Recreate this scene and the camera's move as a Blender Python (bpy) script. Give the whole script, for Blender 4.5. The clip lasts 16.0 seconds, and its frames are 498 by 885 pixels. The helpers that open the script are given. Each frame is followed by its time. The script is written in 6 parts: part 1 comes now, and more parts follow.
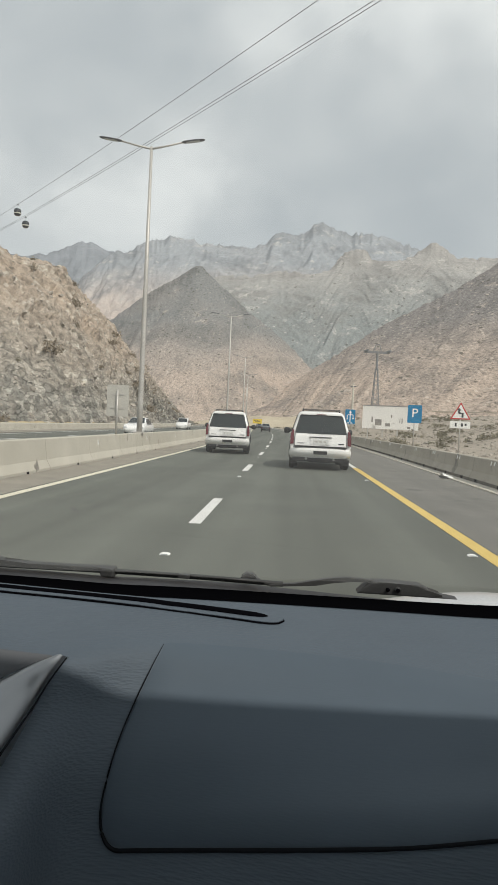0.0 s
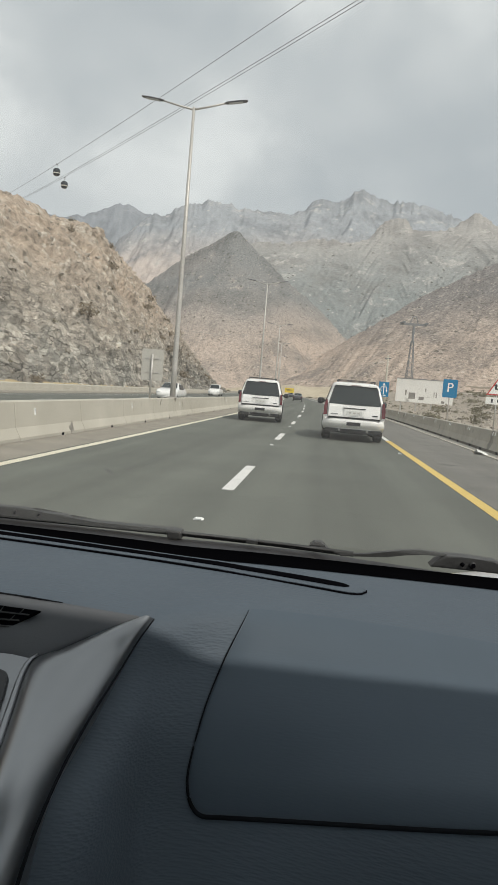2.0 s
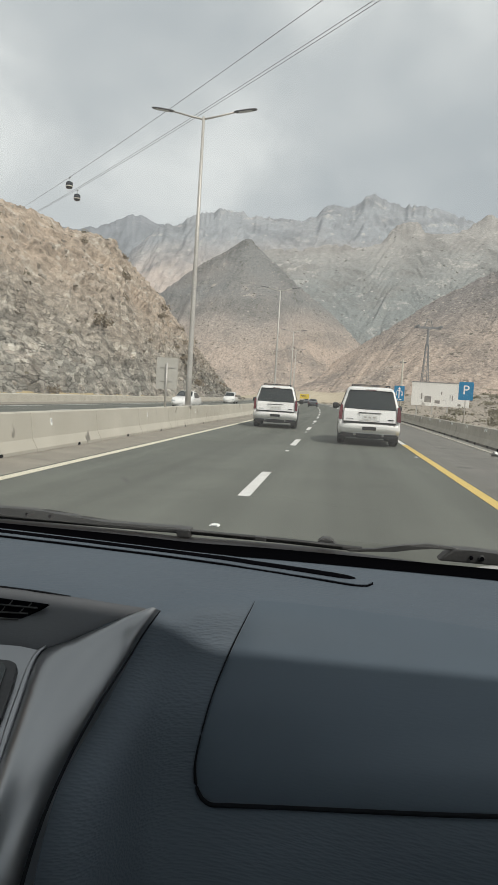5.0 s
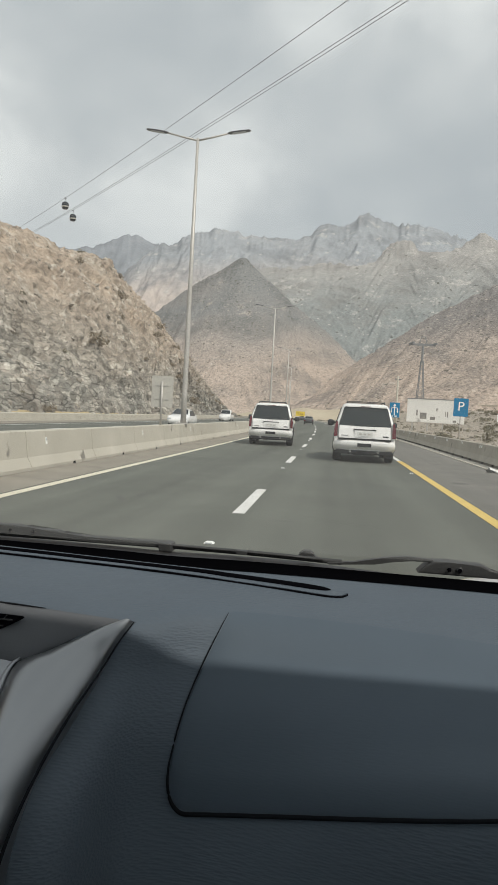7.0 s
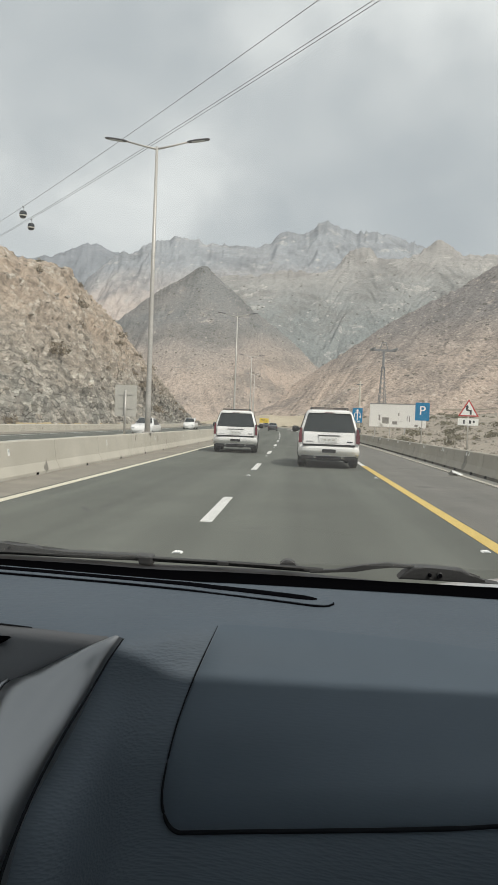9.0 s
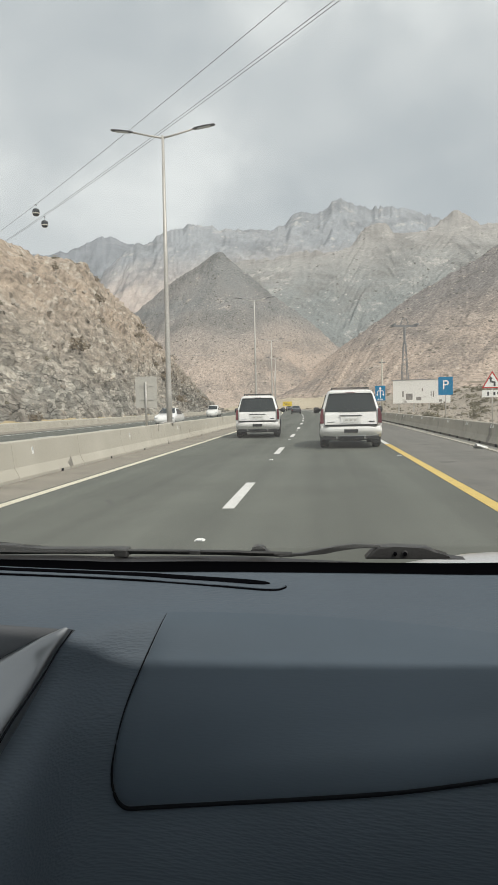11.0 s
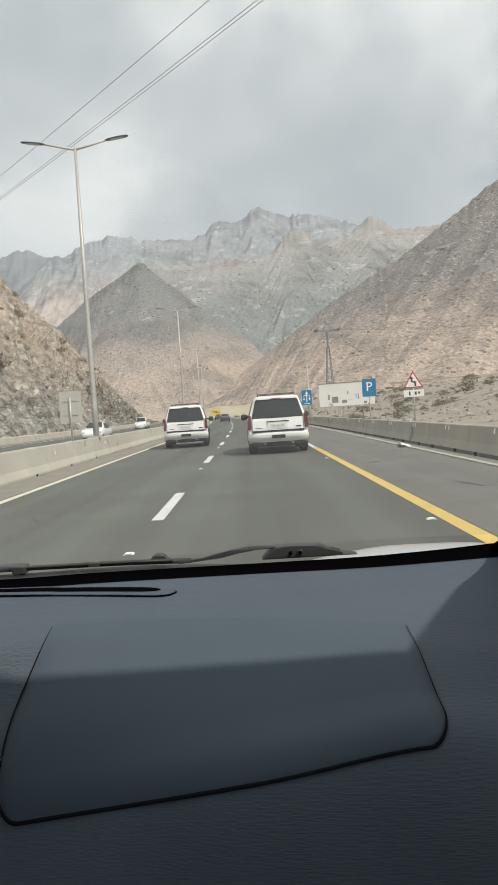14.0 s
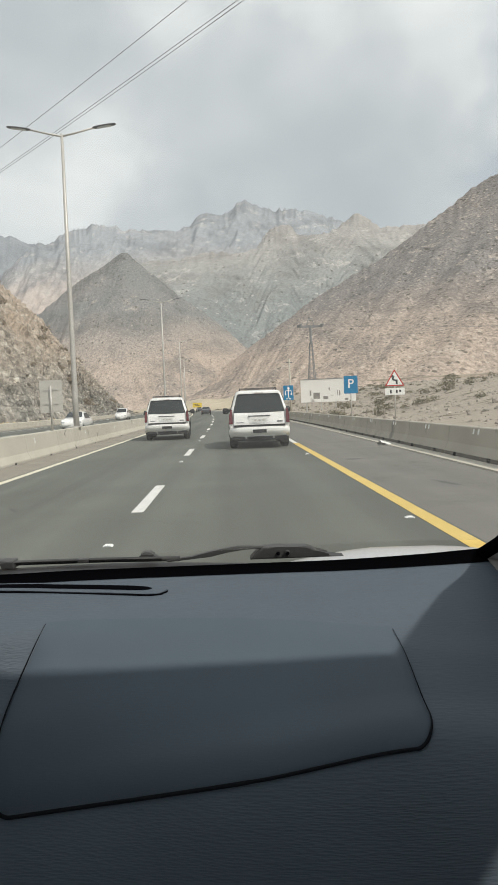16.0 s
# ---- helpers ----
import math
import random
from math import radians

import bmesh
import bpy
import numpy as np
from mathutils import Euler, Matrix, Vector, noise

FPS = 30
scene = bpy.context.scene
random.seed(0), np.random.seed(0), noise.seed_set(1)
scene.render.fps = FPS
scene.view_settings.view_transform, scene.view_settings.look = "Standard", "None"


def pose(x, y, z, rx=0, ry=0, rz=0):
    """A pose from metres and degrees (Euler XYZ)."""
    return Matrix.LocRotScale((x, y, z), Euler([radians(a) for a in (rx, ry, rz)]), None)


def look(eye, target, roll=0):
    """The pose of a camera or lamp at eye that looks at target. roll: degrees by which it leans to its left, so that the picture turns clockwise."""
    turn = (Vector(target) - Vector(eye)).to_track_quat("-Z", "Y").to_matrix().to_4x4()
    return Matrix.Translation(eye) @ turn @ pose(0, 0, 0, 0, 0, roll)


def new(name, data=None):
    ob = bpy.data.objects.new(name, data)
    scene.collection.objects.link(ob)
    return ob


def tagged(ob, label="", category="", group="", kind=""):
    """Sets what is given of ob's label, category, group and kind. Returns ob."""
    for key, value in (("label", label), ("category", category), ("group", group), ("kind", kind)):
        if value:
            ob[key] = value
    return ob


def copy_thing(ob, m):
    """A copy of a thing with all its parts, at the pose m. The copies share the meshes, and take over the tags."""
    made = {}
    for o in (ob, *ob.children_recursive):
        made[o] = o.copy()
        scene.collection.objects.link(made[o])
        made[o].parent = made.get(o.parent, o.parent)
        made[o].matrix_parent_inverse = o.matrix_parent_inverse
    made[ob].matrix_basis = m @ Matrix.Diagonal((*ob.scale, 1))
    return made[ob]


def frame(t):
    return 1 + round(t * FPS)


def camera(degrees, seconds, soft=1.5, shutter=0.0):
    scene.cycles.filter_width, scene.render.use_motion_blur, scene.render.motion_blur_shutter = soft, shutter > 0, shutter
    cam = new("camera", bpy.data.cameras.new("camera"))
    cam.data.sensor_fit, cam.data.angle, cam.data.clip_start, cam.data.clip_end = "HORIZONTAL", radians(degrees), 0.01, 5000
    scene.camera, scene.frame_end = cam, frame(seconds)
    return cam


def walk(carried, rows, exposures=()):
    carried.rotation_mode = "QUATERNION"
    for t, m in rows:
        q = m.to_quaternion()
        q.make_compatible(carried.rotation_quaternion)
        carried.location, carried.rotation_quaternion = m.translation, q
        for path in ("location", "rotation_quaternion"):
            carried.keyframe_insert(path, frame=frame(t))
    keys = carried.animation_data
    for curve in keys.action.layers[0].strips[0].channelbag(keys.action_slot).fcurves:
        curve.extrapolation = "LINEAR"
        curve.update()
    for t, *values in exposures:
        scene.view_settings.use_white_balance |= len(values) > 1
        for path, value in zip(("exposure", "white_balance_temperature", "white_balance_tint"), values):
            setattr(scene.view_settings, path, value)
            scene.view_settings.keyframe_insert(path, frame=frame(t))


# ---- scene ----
EYE = 1.42          # reference eye height over the road

# camera and its path, held in the hand in the passenger seat
cam = camera(38.1, 16.0, soft=1.6)
ROWS = (
    (0.0, -0.103, 0.035, 1.435, 88.45, -2.74, 3.18),
    (0.5, -0.134, 0.055, 1.407, 85.96, -2.58, 3.35),
    (1.0, -0.120, 0.054, 1.410, 86.77, -1.77, 3.26),
    (1.5, -0.144, 0.048, 1.424, 87.09, -3.34, 3.54),
    (2.0, -0.173, 0.063, 1.422, 85.78, -4.71, 5.70),
    (2.5, -0.153, 0.049, 1.415, 87.36, -2.72, 5.64),
    (3.0, -0.167, 0.048, 1.414, 86.94, -3.26, 5.97),
    (3.5, -0.145, 0.042, 1.415, 87.70, -1.96, 6.68),
    (4.0, -0.160, 0.063, 1.414, 85.37, -3.23, 6.65),
    (6.5, -0.136, 0.037, 1.404, 87.91, -3.70, 6.93),
    (7.0, -0.129, 0.041, 1.407, 87.67, -3.19, 6.58),
    (7.5, -0.157, 0.039, 1.415, 87.05, -5.42, 6.78),
    (8.0, -0.180, 0.048, 1.414, 88.07, -4.44, 3.51),
    (8.5, -0.190, 0.042, 1.409, 87.64, -4.80, 2.69),
    (9.0, -0.153, 0.042, 1.410, 88.39, -2.19, 3.71),
    (11.5, -0.018, 0.014, 1.423, 87.02, 1.49, 5.19),
    (12.0, 0.014, 0.014, 1.417, 87.57, 3.27, 2.15),
    (12.5, 0.005, 0.000, 1.420, 87.65, 3.02, 0.55),
    (13.0, 0.011, 0.000, 1.420, 87.81, 2.58, 0.50),
    (13.5, 0.009, -0.011, 1.420, 88.08, 2.94, -0.22),
    (14.0, 0.012, -0.002, 1.418, 87.61, 3.75, -0.05),
    (14.5, 0.027, -0.012, 1.425, 88.02, 4.82, -1.28),
    (15.0, 0.043, -0.014, 1.418, 87.07, 6.41, -1.53),
    (15.5, 0.032, -0.012, 1.414, 86.69, 5.51, -1.03),
    (16.0, -0.005, -0.016, 1.432, 87.04, 2.23, -1.54),
)
walk(cam, [(r[0], pose(*r[1:])) for r in ROWS], ((0.0, 0.10, 6450, 8.5), (4.0, 0.07, 6450, 8.5), (9.0, 0.10, 6450, 8.5), (11.5, 0.18, 6450, 8.5), (16.0, 0.22, 6450, 8.5)))

# ---------------------------------------------------------------- light
SUN_EL, SUN_AZ = 46.0, 138.0      # azimuth clockwise from the driving direction
world = bpy.data.worlds.new("sky")
scene.world = world
world.use_nodes = True
wn, wl = world.node_tree.nodes, world.node_tree.links
wn.clear()


def wnode(kind, **values):
    n = wn.new(kind)
    for k, v in values.items():
        n.inputs[k].default_value = v
    return n


sky = wn.new("ShaderNodeTexSky")
sky.sky_type = "NISHITA"
sky.sun_disc = False
sky.sun_elevation, sky.sun_rotation = radians(SUN_EL), radians(SUN_AZ)
blue = wn.new("ShaderNodeVectorMath")
blue.operation = "SCALE"
blue.inputs["Scale"].default_value = 0.10
coord = wn.new("ShaderNodeTexCoord")
stretch = wn.new("ShaderNodeMapping")
stretch.inputs["Scale"].default_value = (1.0, 1.0, 1.5)
stretch.inputs["Location"].default_value = (0.35, 0.1, 0.2)
big = wnode("ShaderNodeTexNoise", Scale=1.9, Detail=5.0, Roughness=0.48, Distortion=0.35)
small = wnode("ShaderNodeTexNoise", Scale=5.0, Detail=7.0, Roughness=0.56, Distortion=0.3)
blend = wn.new("ShaderNodeMix")
blend.data_type = "FLOAT"
blend.inputs[0].default_value = 0.42


def wmath(kind, x, y):
    n = wn.new("ShaderNodeMath")
    n.operation = kind
    for k, v in enumerate((x, y)):
        if isinstance(v, (int, float)):
            n.inputs[k].default_value = v
        else:
            wl.new(v, n.inputs[k])
    return n.outputs[0]


# directions wander a little, so that the cloud banks get ragged edges
ragged = wnode("ShaderNodeTexNoise", Scale=4.5, Detail=6.0, Roughness=0.6)
wander_ = wn.new("ShaderNodeVectorMath")
wander_.operation = "MULTIPLY_ADD"
wander_.inputs[1].default_value = (0.30, 0.30, 0.30)
shifted = wn.new("ShaderNodeVectorMath")
shifted.operation = "SUBTRACT"
shifted.inputs[1].default_value = (0.15, 0.15, 0.15)
unit = wn.new("ShaderNodeVectorMath")
unit.operation = "NORMALIZE"
wl.new(coord.outputs["Generated"], ragged.inputs["Vector"])
wl.new(ragged.outputs["Color"], wander_.inputs[0])
wl.new(coord.outputs["Generated"], wander_.inputs[2])
wl.new(wander_.outputs[0], shifted.inputs[0])
wl.new(shifted.outputs[0], unit.inputs[0])
# cloud banks: bearing left of ahead, height, half width (degrees), brighter or darker
BANKS = ((-19, 31, 17, 0.10), (-5, 17, 16, -0.075), (13.5, 17, 9.5, 0.035), (19, 27, 13, -0.10), (6, 32, 9, 0.04), (28, 18, 9, 0.015), (-26, 14, 12, -0.04), (2, 9, 10, -0.02))
field = wmath("MULTIPLY", wmath("SUBTRACT", blend.outputs[0], 0.5), 0.58)
for az_, el_, wide_, amount_ in BANKS:
    dot = wn.new("ShaderNodeVectorMath")
    dot.operation = "DOT_PRODUCT"
    dot.inputs[1].default_value = (-math.sin(radians(az_)) * math.cos(radians(el_)), math.cos(radians(az_)) * math.cos(radians(el_)), math.sin(radians(el_)))
    wl.new(unit.outputs[0], dot.inputs[0])
    soft_ = wn.new("ShaderNodeMapRange")
    soft_.interpolation_type = "SMOOTHERSTEP"
    soft_.inputs["From Min"].default_value, soft_.inputs["From Max"].default_value = math.cos(radians(wide_)), 1.0
    soft_.inputs["To Min"].default_value, soft_.inputs["To Max"].default_value = 0.0, amount_
    wl.new(dot.outputs["Value"], soft_.inputs[0])
    field = wmath("ADD", field, soft_.outputs[0])
field = wmath("ADD", field, 0.5)
ramp = wn.new("ShaderNodeValToRGB")
ramp.color_ramp.elements[0].position, ramp.color_ramp.elements[0].color = 0.36, (0.41, 0.445, 0.475, 1)
ramp.color_ramp.elements[1].position, ramp.color_ramp.elements[1].color = 0.66, (0.88, 0.89, 0.88, 1)
mid = ramp.color_ramp.elements.new(0.50)
mid.color = (0.56, 0.585, 0.60, 1)
clear = wn.new("ShaderNodeValToRGB")
clear.color_ramp.elements[0].position, clear.color_ramp.elements[0].color = 0.20, (0.5, 0.5, 0.5, 1)
clear.color_ramp.elements[1].position, clear.color_ramp.elements[1].color = 0.34, (1, 1, 1, 1)
cover = wn.new("ShaderNodeMix")
cover.data_type = "RGBA"
back = wn.new("ShaderNodeBackground")
back.inputs["Strength"].default_value = 1.0
wout = wn.new("ShaderNodeOutputWorld")
wl.new(sky.outputs[0], blue.inputs[0])
wl.new(coord.outputs["Generated"], stretch.inputs[0])
wl.new(stretch.outputs[0], big.inputs["Vector"])
wl.new(stretch.outputs[0], small.inputs["Vector"])
wl.new(big.outputs[0], blend.inputs[2])
wl.new(small.outputs[0], blend.inputs[3])
wl.new(field, ramp.inputs[0])
wl.new(big.outputs[0], clear.inputs[0])
wl.new(clear.outputs[0], cover.inputs[0])
wl.new(blue.outputs[0], cover.inputs[6])
wl.new(ramp.outputs[0], cover.inputs[7])
wl.new(cover.outputs[2], back.inputs[0])
wl.new(back.outputs[0], wout.inputs[0])

lamp = bpy.data.lights.new("sun", "SUN")
lamp.energy, lamp.angle, lamp.color = 2.5, radians(0.9), (1.0, 0.94, 0.86)
sun = new("sun", lamp)
a, e = radians(SUN_AZ), radians(SUN_EL)
sun.matrix_world = look((math.sin(a) * math.cos(e) * 50, math.cos(a) * math.cos(e) * 50, math.sin(e) * 50), (0, 0, 0))

# ---------------------------------------------------------------- materials


def nodes_of(name):
    m = bpy.data.materials.new(name)
    m.use_nodes = True
    return m, m.node_tree.nodes, m.node_tree.links, m.node_tree.nodes["Principled BSDF"]


def surface(name, c1, c2, scale=4.0, fine=60.0, rough=0.6, metal=0.0, bump=0.15, dist=0.01, spread=0.25, coat=0.0, local=False, speck=None, rough2=None, specular=0.5):
    """A two-scale noise surface: c1 to c2 in broad patches, fine grain as relief; speck = (colour, scale, amount)."""
    m, n, l, p = nodes_of(name)
    where = n.new("ShaderNodeTexCoord").outputs["Object"] if local else n.new("ShaderNodeNewGeometry").outputs["Position"]
    broad = n.new("ShaderNodeTexNoise")
    broad.inputs["Scale"].default_value, broad.inputs["Detail"].default_value = scale, 6
    broad.inputs["Roughness"].default_value = 0.6
    l.new(where, broad.inputs["Vector"])
    r = n.new("ShaderNodeValToRGB")
    r.color_ramp.elements[0].position, r.color_ramp.elements[0].color = 0.5 - spread, (*c1, 1)
    r.color_ramp.elements[1].position, r.color_ramp.elements[1].color = 0.5 + spread, (*c2, 1)
    l.new(broad.outputs[0], r.inputs[0])
    grain = n.new("ShaderNodeTexNoise")
    grain.inputs["Scale"].default_value, grain.inputs["Detail"].default_value = fine, 4
    l.new(where, grain.inputs["Vector"])
    colour = r.outputs[0]
    tone = n.new("ShaderNodeMix")
    tone.data_type, tone.blend_type = "RGBA", "OVERLAY"
    tone.inputs[0].default_value = 0.22
    l.new(colour, tone.inputs[6])
    l.new(grain.outputs[0], tone.inputs[7])
    colour = tone.outputs[2]
    if speck:
        sc, ss, amount = speck
        spots = n.new("ShaderNodeTexNoise")
        spots.inputs["Scale"].default_value, spots.inputs["Detail"].default_value = ss, 3
        l.new(where, spots.inputs["Vector"])
        sr = n.new("ShaderNodeValToRGB")
        sr.color_ramp.elements[0].position, sr.color_ramp.elements[1].position = 1 - amount - 0.03, 1 - amount + 0.03
        l.new(spots.outputs[0], sr.inputs[0])
        mx = n.new("ShaderNodeMix")
        mx.data_type = "RGBA"
        l.new(sr.outputs[0], mx.inputs[0])
        l.new(colour, mx.inputs[6])
        mx.inputs[7].default_value = (*sc, 1)
        colour = mx.outputs[2]
    l.new(colour, p.inputs["Base Color"])
    p.inputs["Metallic"].default_value = metal
    p.inputs["Specular IOR Level"].default_value = specular
    p.inputs["Coat Weight"].default_value = coat
    p.inputs["Coat Roughness"].default_value = 0.06
    if rough2 is None:
        p.inputs["Roughness"].default_value = rough
    else:
        rr = n.new("ShaderNodeMapRange")
        rr.inputs["To Min"].default_value, rr.inputs["To Max"].default_value = rough, rough2
        l.new(broad.outputs[0], rr.inputs[0])
        l.new(rr.outputs[0], p.inputs["Roughness"])
    if bump:
        b = n.new("ShaderNodeBump")
        b.inputs["Strength"].default_value, b.inputs["Distance"].default_value = bump, dist
        l.new(grain.outputs[0], b.inputs["Height"])
        l.new(b.outputs[0], p.inputs["Normal"])
    return m


def mountain_rock(name, low, high, pale, z0, z1, broad=0.004, shrubs=0.6, shrub_size=3.0, relief=3.0, pale0=0.56, stones=0.5, blend=1.2, rubble=0.35, view_stretch=1.0, blocks=0.0):
    """Bare mountain rock: earthy below, darker above for stone and painted-in cloud shade, pale outcrops, rubble grain,
    single dark shrubs and pale boulders.
    """
    m, n, l, p = nodes_of(name)
    place_ = n.new("ShaderNodeMapping")
    # pattern drawn out along the line of sight, to look even from the camera
    place_.inputs["Scale"].default_value = (1.0, view_stretch, 1.0)
    l.new(n.new("ShaderNodeNewGeometry").outputs["Position"], place_.inputs[0])
    g = place_.outputs[0]

    def tex(scale, detail, rough):
        t = n.new("ShaderNodeTexNoise")
        t.inputs["Scale"].default_value, t.inputs["Detail"].default_value, t.inputs["Roughness"].default_value = scale, detail, rough
        l.new(g, t.inputs["Vector"])
        return t.outputs[0]

    def calc(kind, x, y, clamp=False):
        q = n.new("ShaderNodeMath")
        q.operation, q.use_clamp = kind, clamp
        for k, v in enumerate((x, y)):
            if isinstance(v, (int, float)):
                q.inputs[k].default_value = v
            else:
                l.new(v, q.inputs[k])
        return q.outputs[0]

    def span(v, a0, a1, b0=0.0, b1=1.0):
        q = n.new("ShaderNodeMapRange")
        for k, w in zip(("From Min", "From Max", "To Min", "To Max"), (a0, a1, b0, b1)):
            q.inputs[k].default_value = w
        l.new(v, q.inputs[0])
        return q.outputs[0]

    def mixed(fac, c1, c2, kind="MIX"):
        q = n.new("ShaderNodeMix")
        q.data_type, q.blend_type = "RGBA", kind
        for k, v in ((0, fac), (6, c1), (7, c2)):
            if isinstance(v, tuple):
                q.inputs[k].default_value = (*v, 1)
            elif isinstance(v, float):
                q.inputs[k].default_value = v
            else:
                l.new(v, q.inputs[k])
        return q.outputs[2]

    def spots(size, share):
        """Round spots of uneven size, one to a cell of that many metres, in about that share of the cells."""
        v = n.new("ShaderNodeTexVoronoi")
        v.inputs["Scale"].default_value = 1.0 / size
        l.new(g, v.inputs["Vector"])
        sep_ = n.new("ShaderNodeSeparateColor")
        l.new(v.outputs["Color"], sep_.inputs[0])
        radius = span(sep_.outputs[0], 1.0 - share, 1.0, 0.0, 0.42)
        return calc("MULTIPLY", calc("SUBTRACT", radius, v.outputs["Distance"]), 13.0, True)

    sep = n.new("ShaderNodeSeparateXYZ")
    l.new(g, sep.inputs[0])
    nb, out, grain = tex(broad, 8, 0.6), tex(broad * 6, 8, 0.68), tex(1.0 / shrub_size, 6, 0.78)
    up = calc("ADD", span(sep.outputs[2], z0, z1), calc("MULTIPLY", calc("SUBTRACT", nb, 0.5), blend), True)
    colour = mixed(up, low, high)
    colour = mixed(span(tex(broad * 2.6, 7, 0.62), 0.46, 0.66, 0.0, 0.62), colour, tuple(0.62 * c for c in high))
    colour = mixed(span(out, pale0, pale0 + 0.14, 0.0, 0.8), colour, pale)
    colour = mixed(float(rubble), colour, span(grain, 0.30, 0.70), "OVERLAY")
    colour = mixed(calc("MULTIPLY", spots(shrub_size * 1.6, stones), 0.6), colour, pale)
    many = span(out, 0.38, 0.62, 0.35, 1.0)
    colour = mixed(calc("MULTIPLY", calc("MULTIPLY", spots(shrub_size * 2.1, shrubs), 0.8), many), colour, (0.062, 0.058, 0.044))
    colour = mixed(calc("MULTIPLY", calc("MULTIPLY", spots(shrub_size, shrubs * 0.8), 0.7), many), colour, (0.075, 0.069, 0.054))
    height = calc("ADD", out, grain)
    if blocks:
        # angular broken blocks, the dark of their gaps painted into the colour, most of them low on the face
        tilt = n.new("ShaderNodeMapping")
        tilt.inputs["Rotation"].default_value = (radians(-28), 0, 0)
        tilt.inputs["Scale"].default_value = (1.0, 0.8, 1.5)
        l.new(g, tilt.inputs[0])
        bent = n.new("ShaderNodeVectorMath")
        bent.operation = "MULTIPLY_ADD"
        t = n.new("ShaderNodeTexNoise")
        t.inputs["Scale"].default_value, t.inputs["Detail"].default_value = 0.9 / blocks, 3.0
        l.new(g, t.inputs["Vector"])
        l.new(t.outputs["Color"], bent.inputs[0])
        bent.inputs[1].default_value = (0.9 * blocks,) * 3
        l.new(tilt.outputs[0], bent.inputs[2])
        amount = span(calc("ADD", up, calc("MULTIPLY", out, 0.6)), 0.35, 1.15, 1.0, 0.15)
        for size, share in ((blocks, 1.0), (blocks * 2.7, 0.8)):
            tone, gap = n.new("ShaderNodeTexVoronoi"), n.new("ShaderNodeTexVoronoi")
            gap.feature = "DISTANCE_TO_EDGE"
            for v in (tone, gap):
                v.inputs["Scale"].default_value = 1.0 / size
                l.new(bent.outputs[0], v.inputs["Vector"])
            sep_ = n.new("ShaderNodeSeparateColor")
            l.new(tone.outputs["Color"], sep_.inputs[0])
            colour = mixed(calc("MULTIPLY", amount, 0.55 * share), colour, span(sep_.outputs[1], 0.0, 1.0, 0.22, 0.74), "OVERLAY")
            gap_dark = calc("MULTIPLY", calc("MULTIPLY", span(gap.outputs["Distance"], 0.03, 0.10, 1.0, 0.0), span(sep_.outputs[2], 0.38, 0.95)), amount, True)
            colour = mixed(calc("MULTIPLY", gap_dark, 0.75 * share), colour, (0.055, 0.052, 0.045))
            height = calc("ADD", height, calc("MULTIPLY", calc("SUBTRACT", sep_.outputs[0], gap_dark), 0.5 * share))
    l.new(colour, p.inputs["Base Color"])
    p.inputs["Roughness"].default_value = 0.95
    p.inputs["Specular IOR Level"].default_value = 0.1
    b = n.new("ShaderNodeBump")
    b.inputs["Strength"].default_value, b.inputs["Distance"].default_value = 0.8, relief
    l.new(height, b.inputs["Height"])
    l.new(b.outputs[0], p.inputs["Normal"])
    return m


def plain(name, colour, rough=0.5, metal=0.0, coat=0.0, specular=0.5):
    m, n, l, p = nodes_of(name)
    p.inputs["Base Color"].default_value = (*colour, 1)
    p.inputs["Roughness"].default_value, p.inputs["Metallic"].default_value = rough, metal
    p.inputs["Coat Weight"].default_value = coat
    p.inputs["Specular IOR Level"].default_value = specular
    return m


def leather(name, c1, c2, rough, grain=420.0, bump=0.25):
    """Moulded soft-touch plastic with a fine leather grain."""
    m, n, l, p = nodes_of(name)
    g = n.new("ShaderNodeNewGeometry").outputs["Position"]
    sq = n.new("ShaderNodeMapping")
    sq.inputs["Scale"].default_value = (0.22, 1.0, 1.6)
    l.new(g, sq.inputs[0])
    v = n.new("ShaderNodeTexVoronoi")
    v.inputs["Scale"].default_value = grain
    l.new(sq.outputs[0], v.inputs["Vector"])
    w = n.new("ShaderNodeTexNoise")
    w.inputs["Scale"].default_value, w.inputs["Detail"].default_value = 5, 6
    l.new(g, w.inputs["Vector"])
    r = n.new("ShaderNodeValToRGB")
    r.color_ramp.elements[0].position, r.color_ramp.elements[0].color = 0.3, (*c1, 1)
    r.color_ramp.elements[1].position, r.color_ramp.elements[1].color = 0.7, (*c2, 1)
    l.new(w.outputs[0], r.inputs[0])
    l.new(r.outputs[0], p.inputs["Base Color"])
    p.inputs["Roughness"].default_value = rough
    p.inputs["Specular IOR Level"].default_value = 0.2
    b = n.new("ShaderNodeBump")
    b.inputs["Strength"].default_value, b.inputs["Distance"].default_value = bump, 0.0006
    l.new(v.outputs["Distance"], b.inputs["Height"])
    l.new(b.outputs[0], p.inputs["Normal"])
    return m


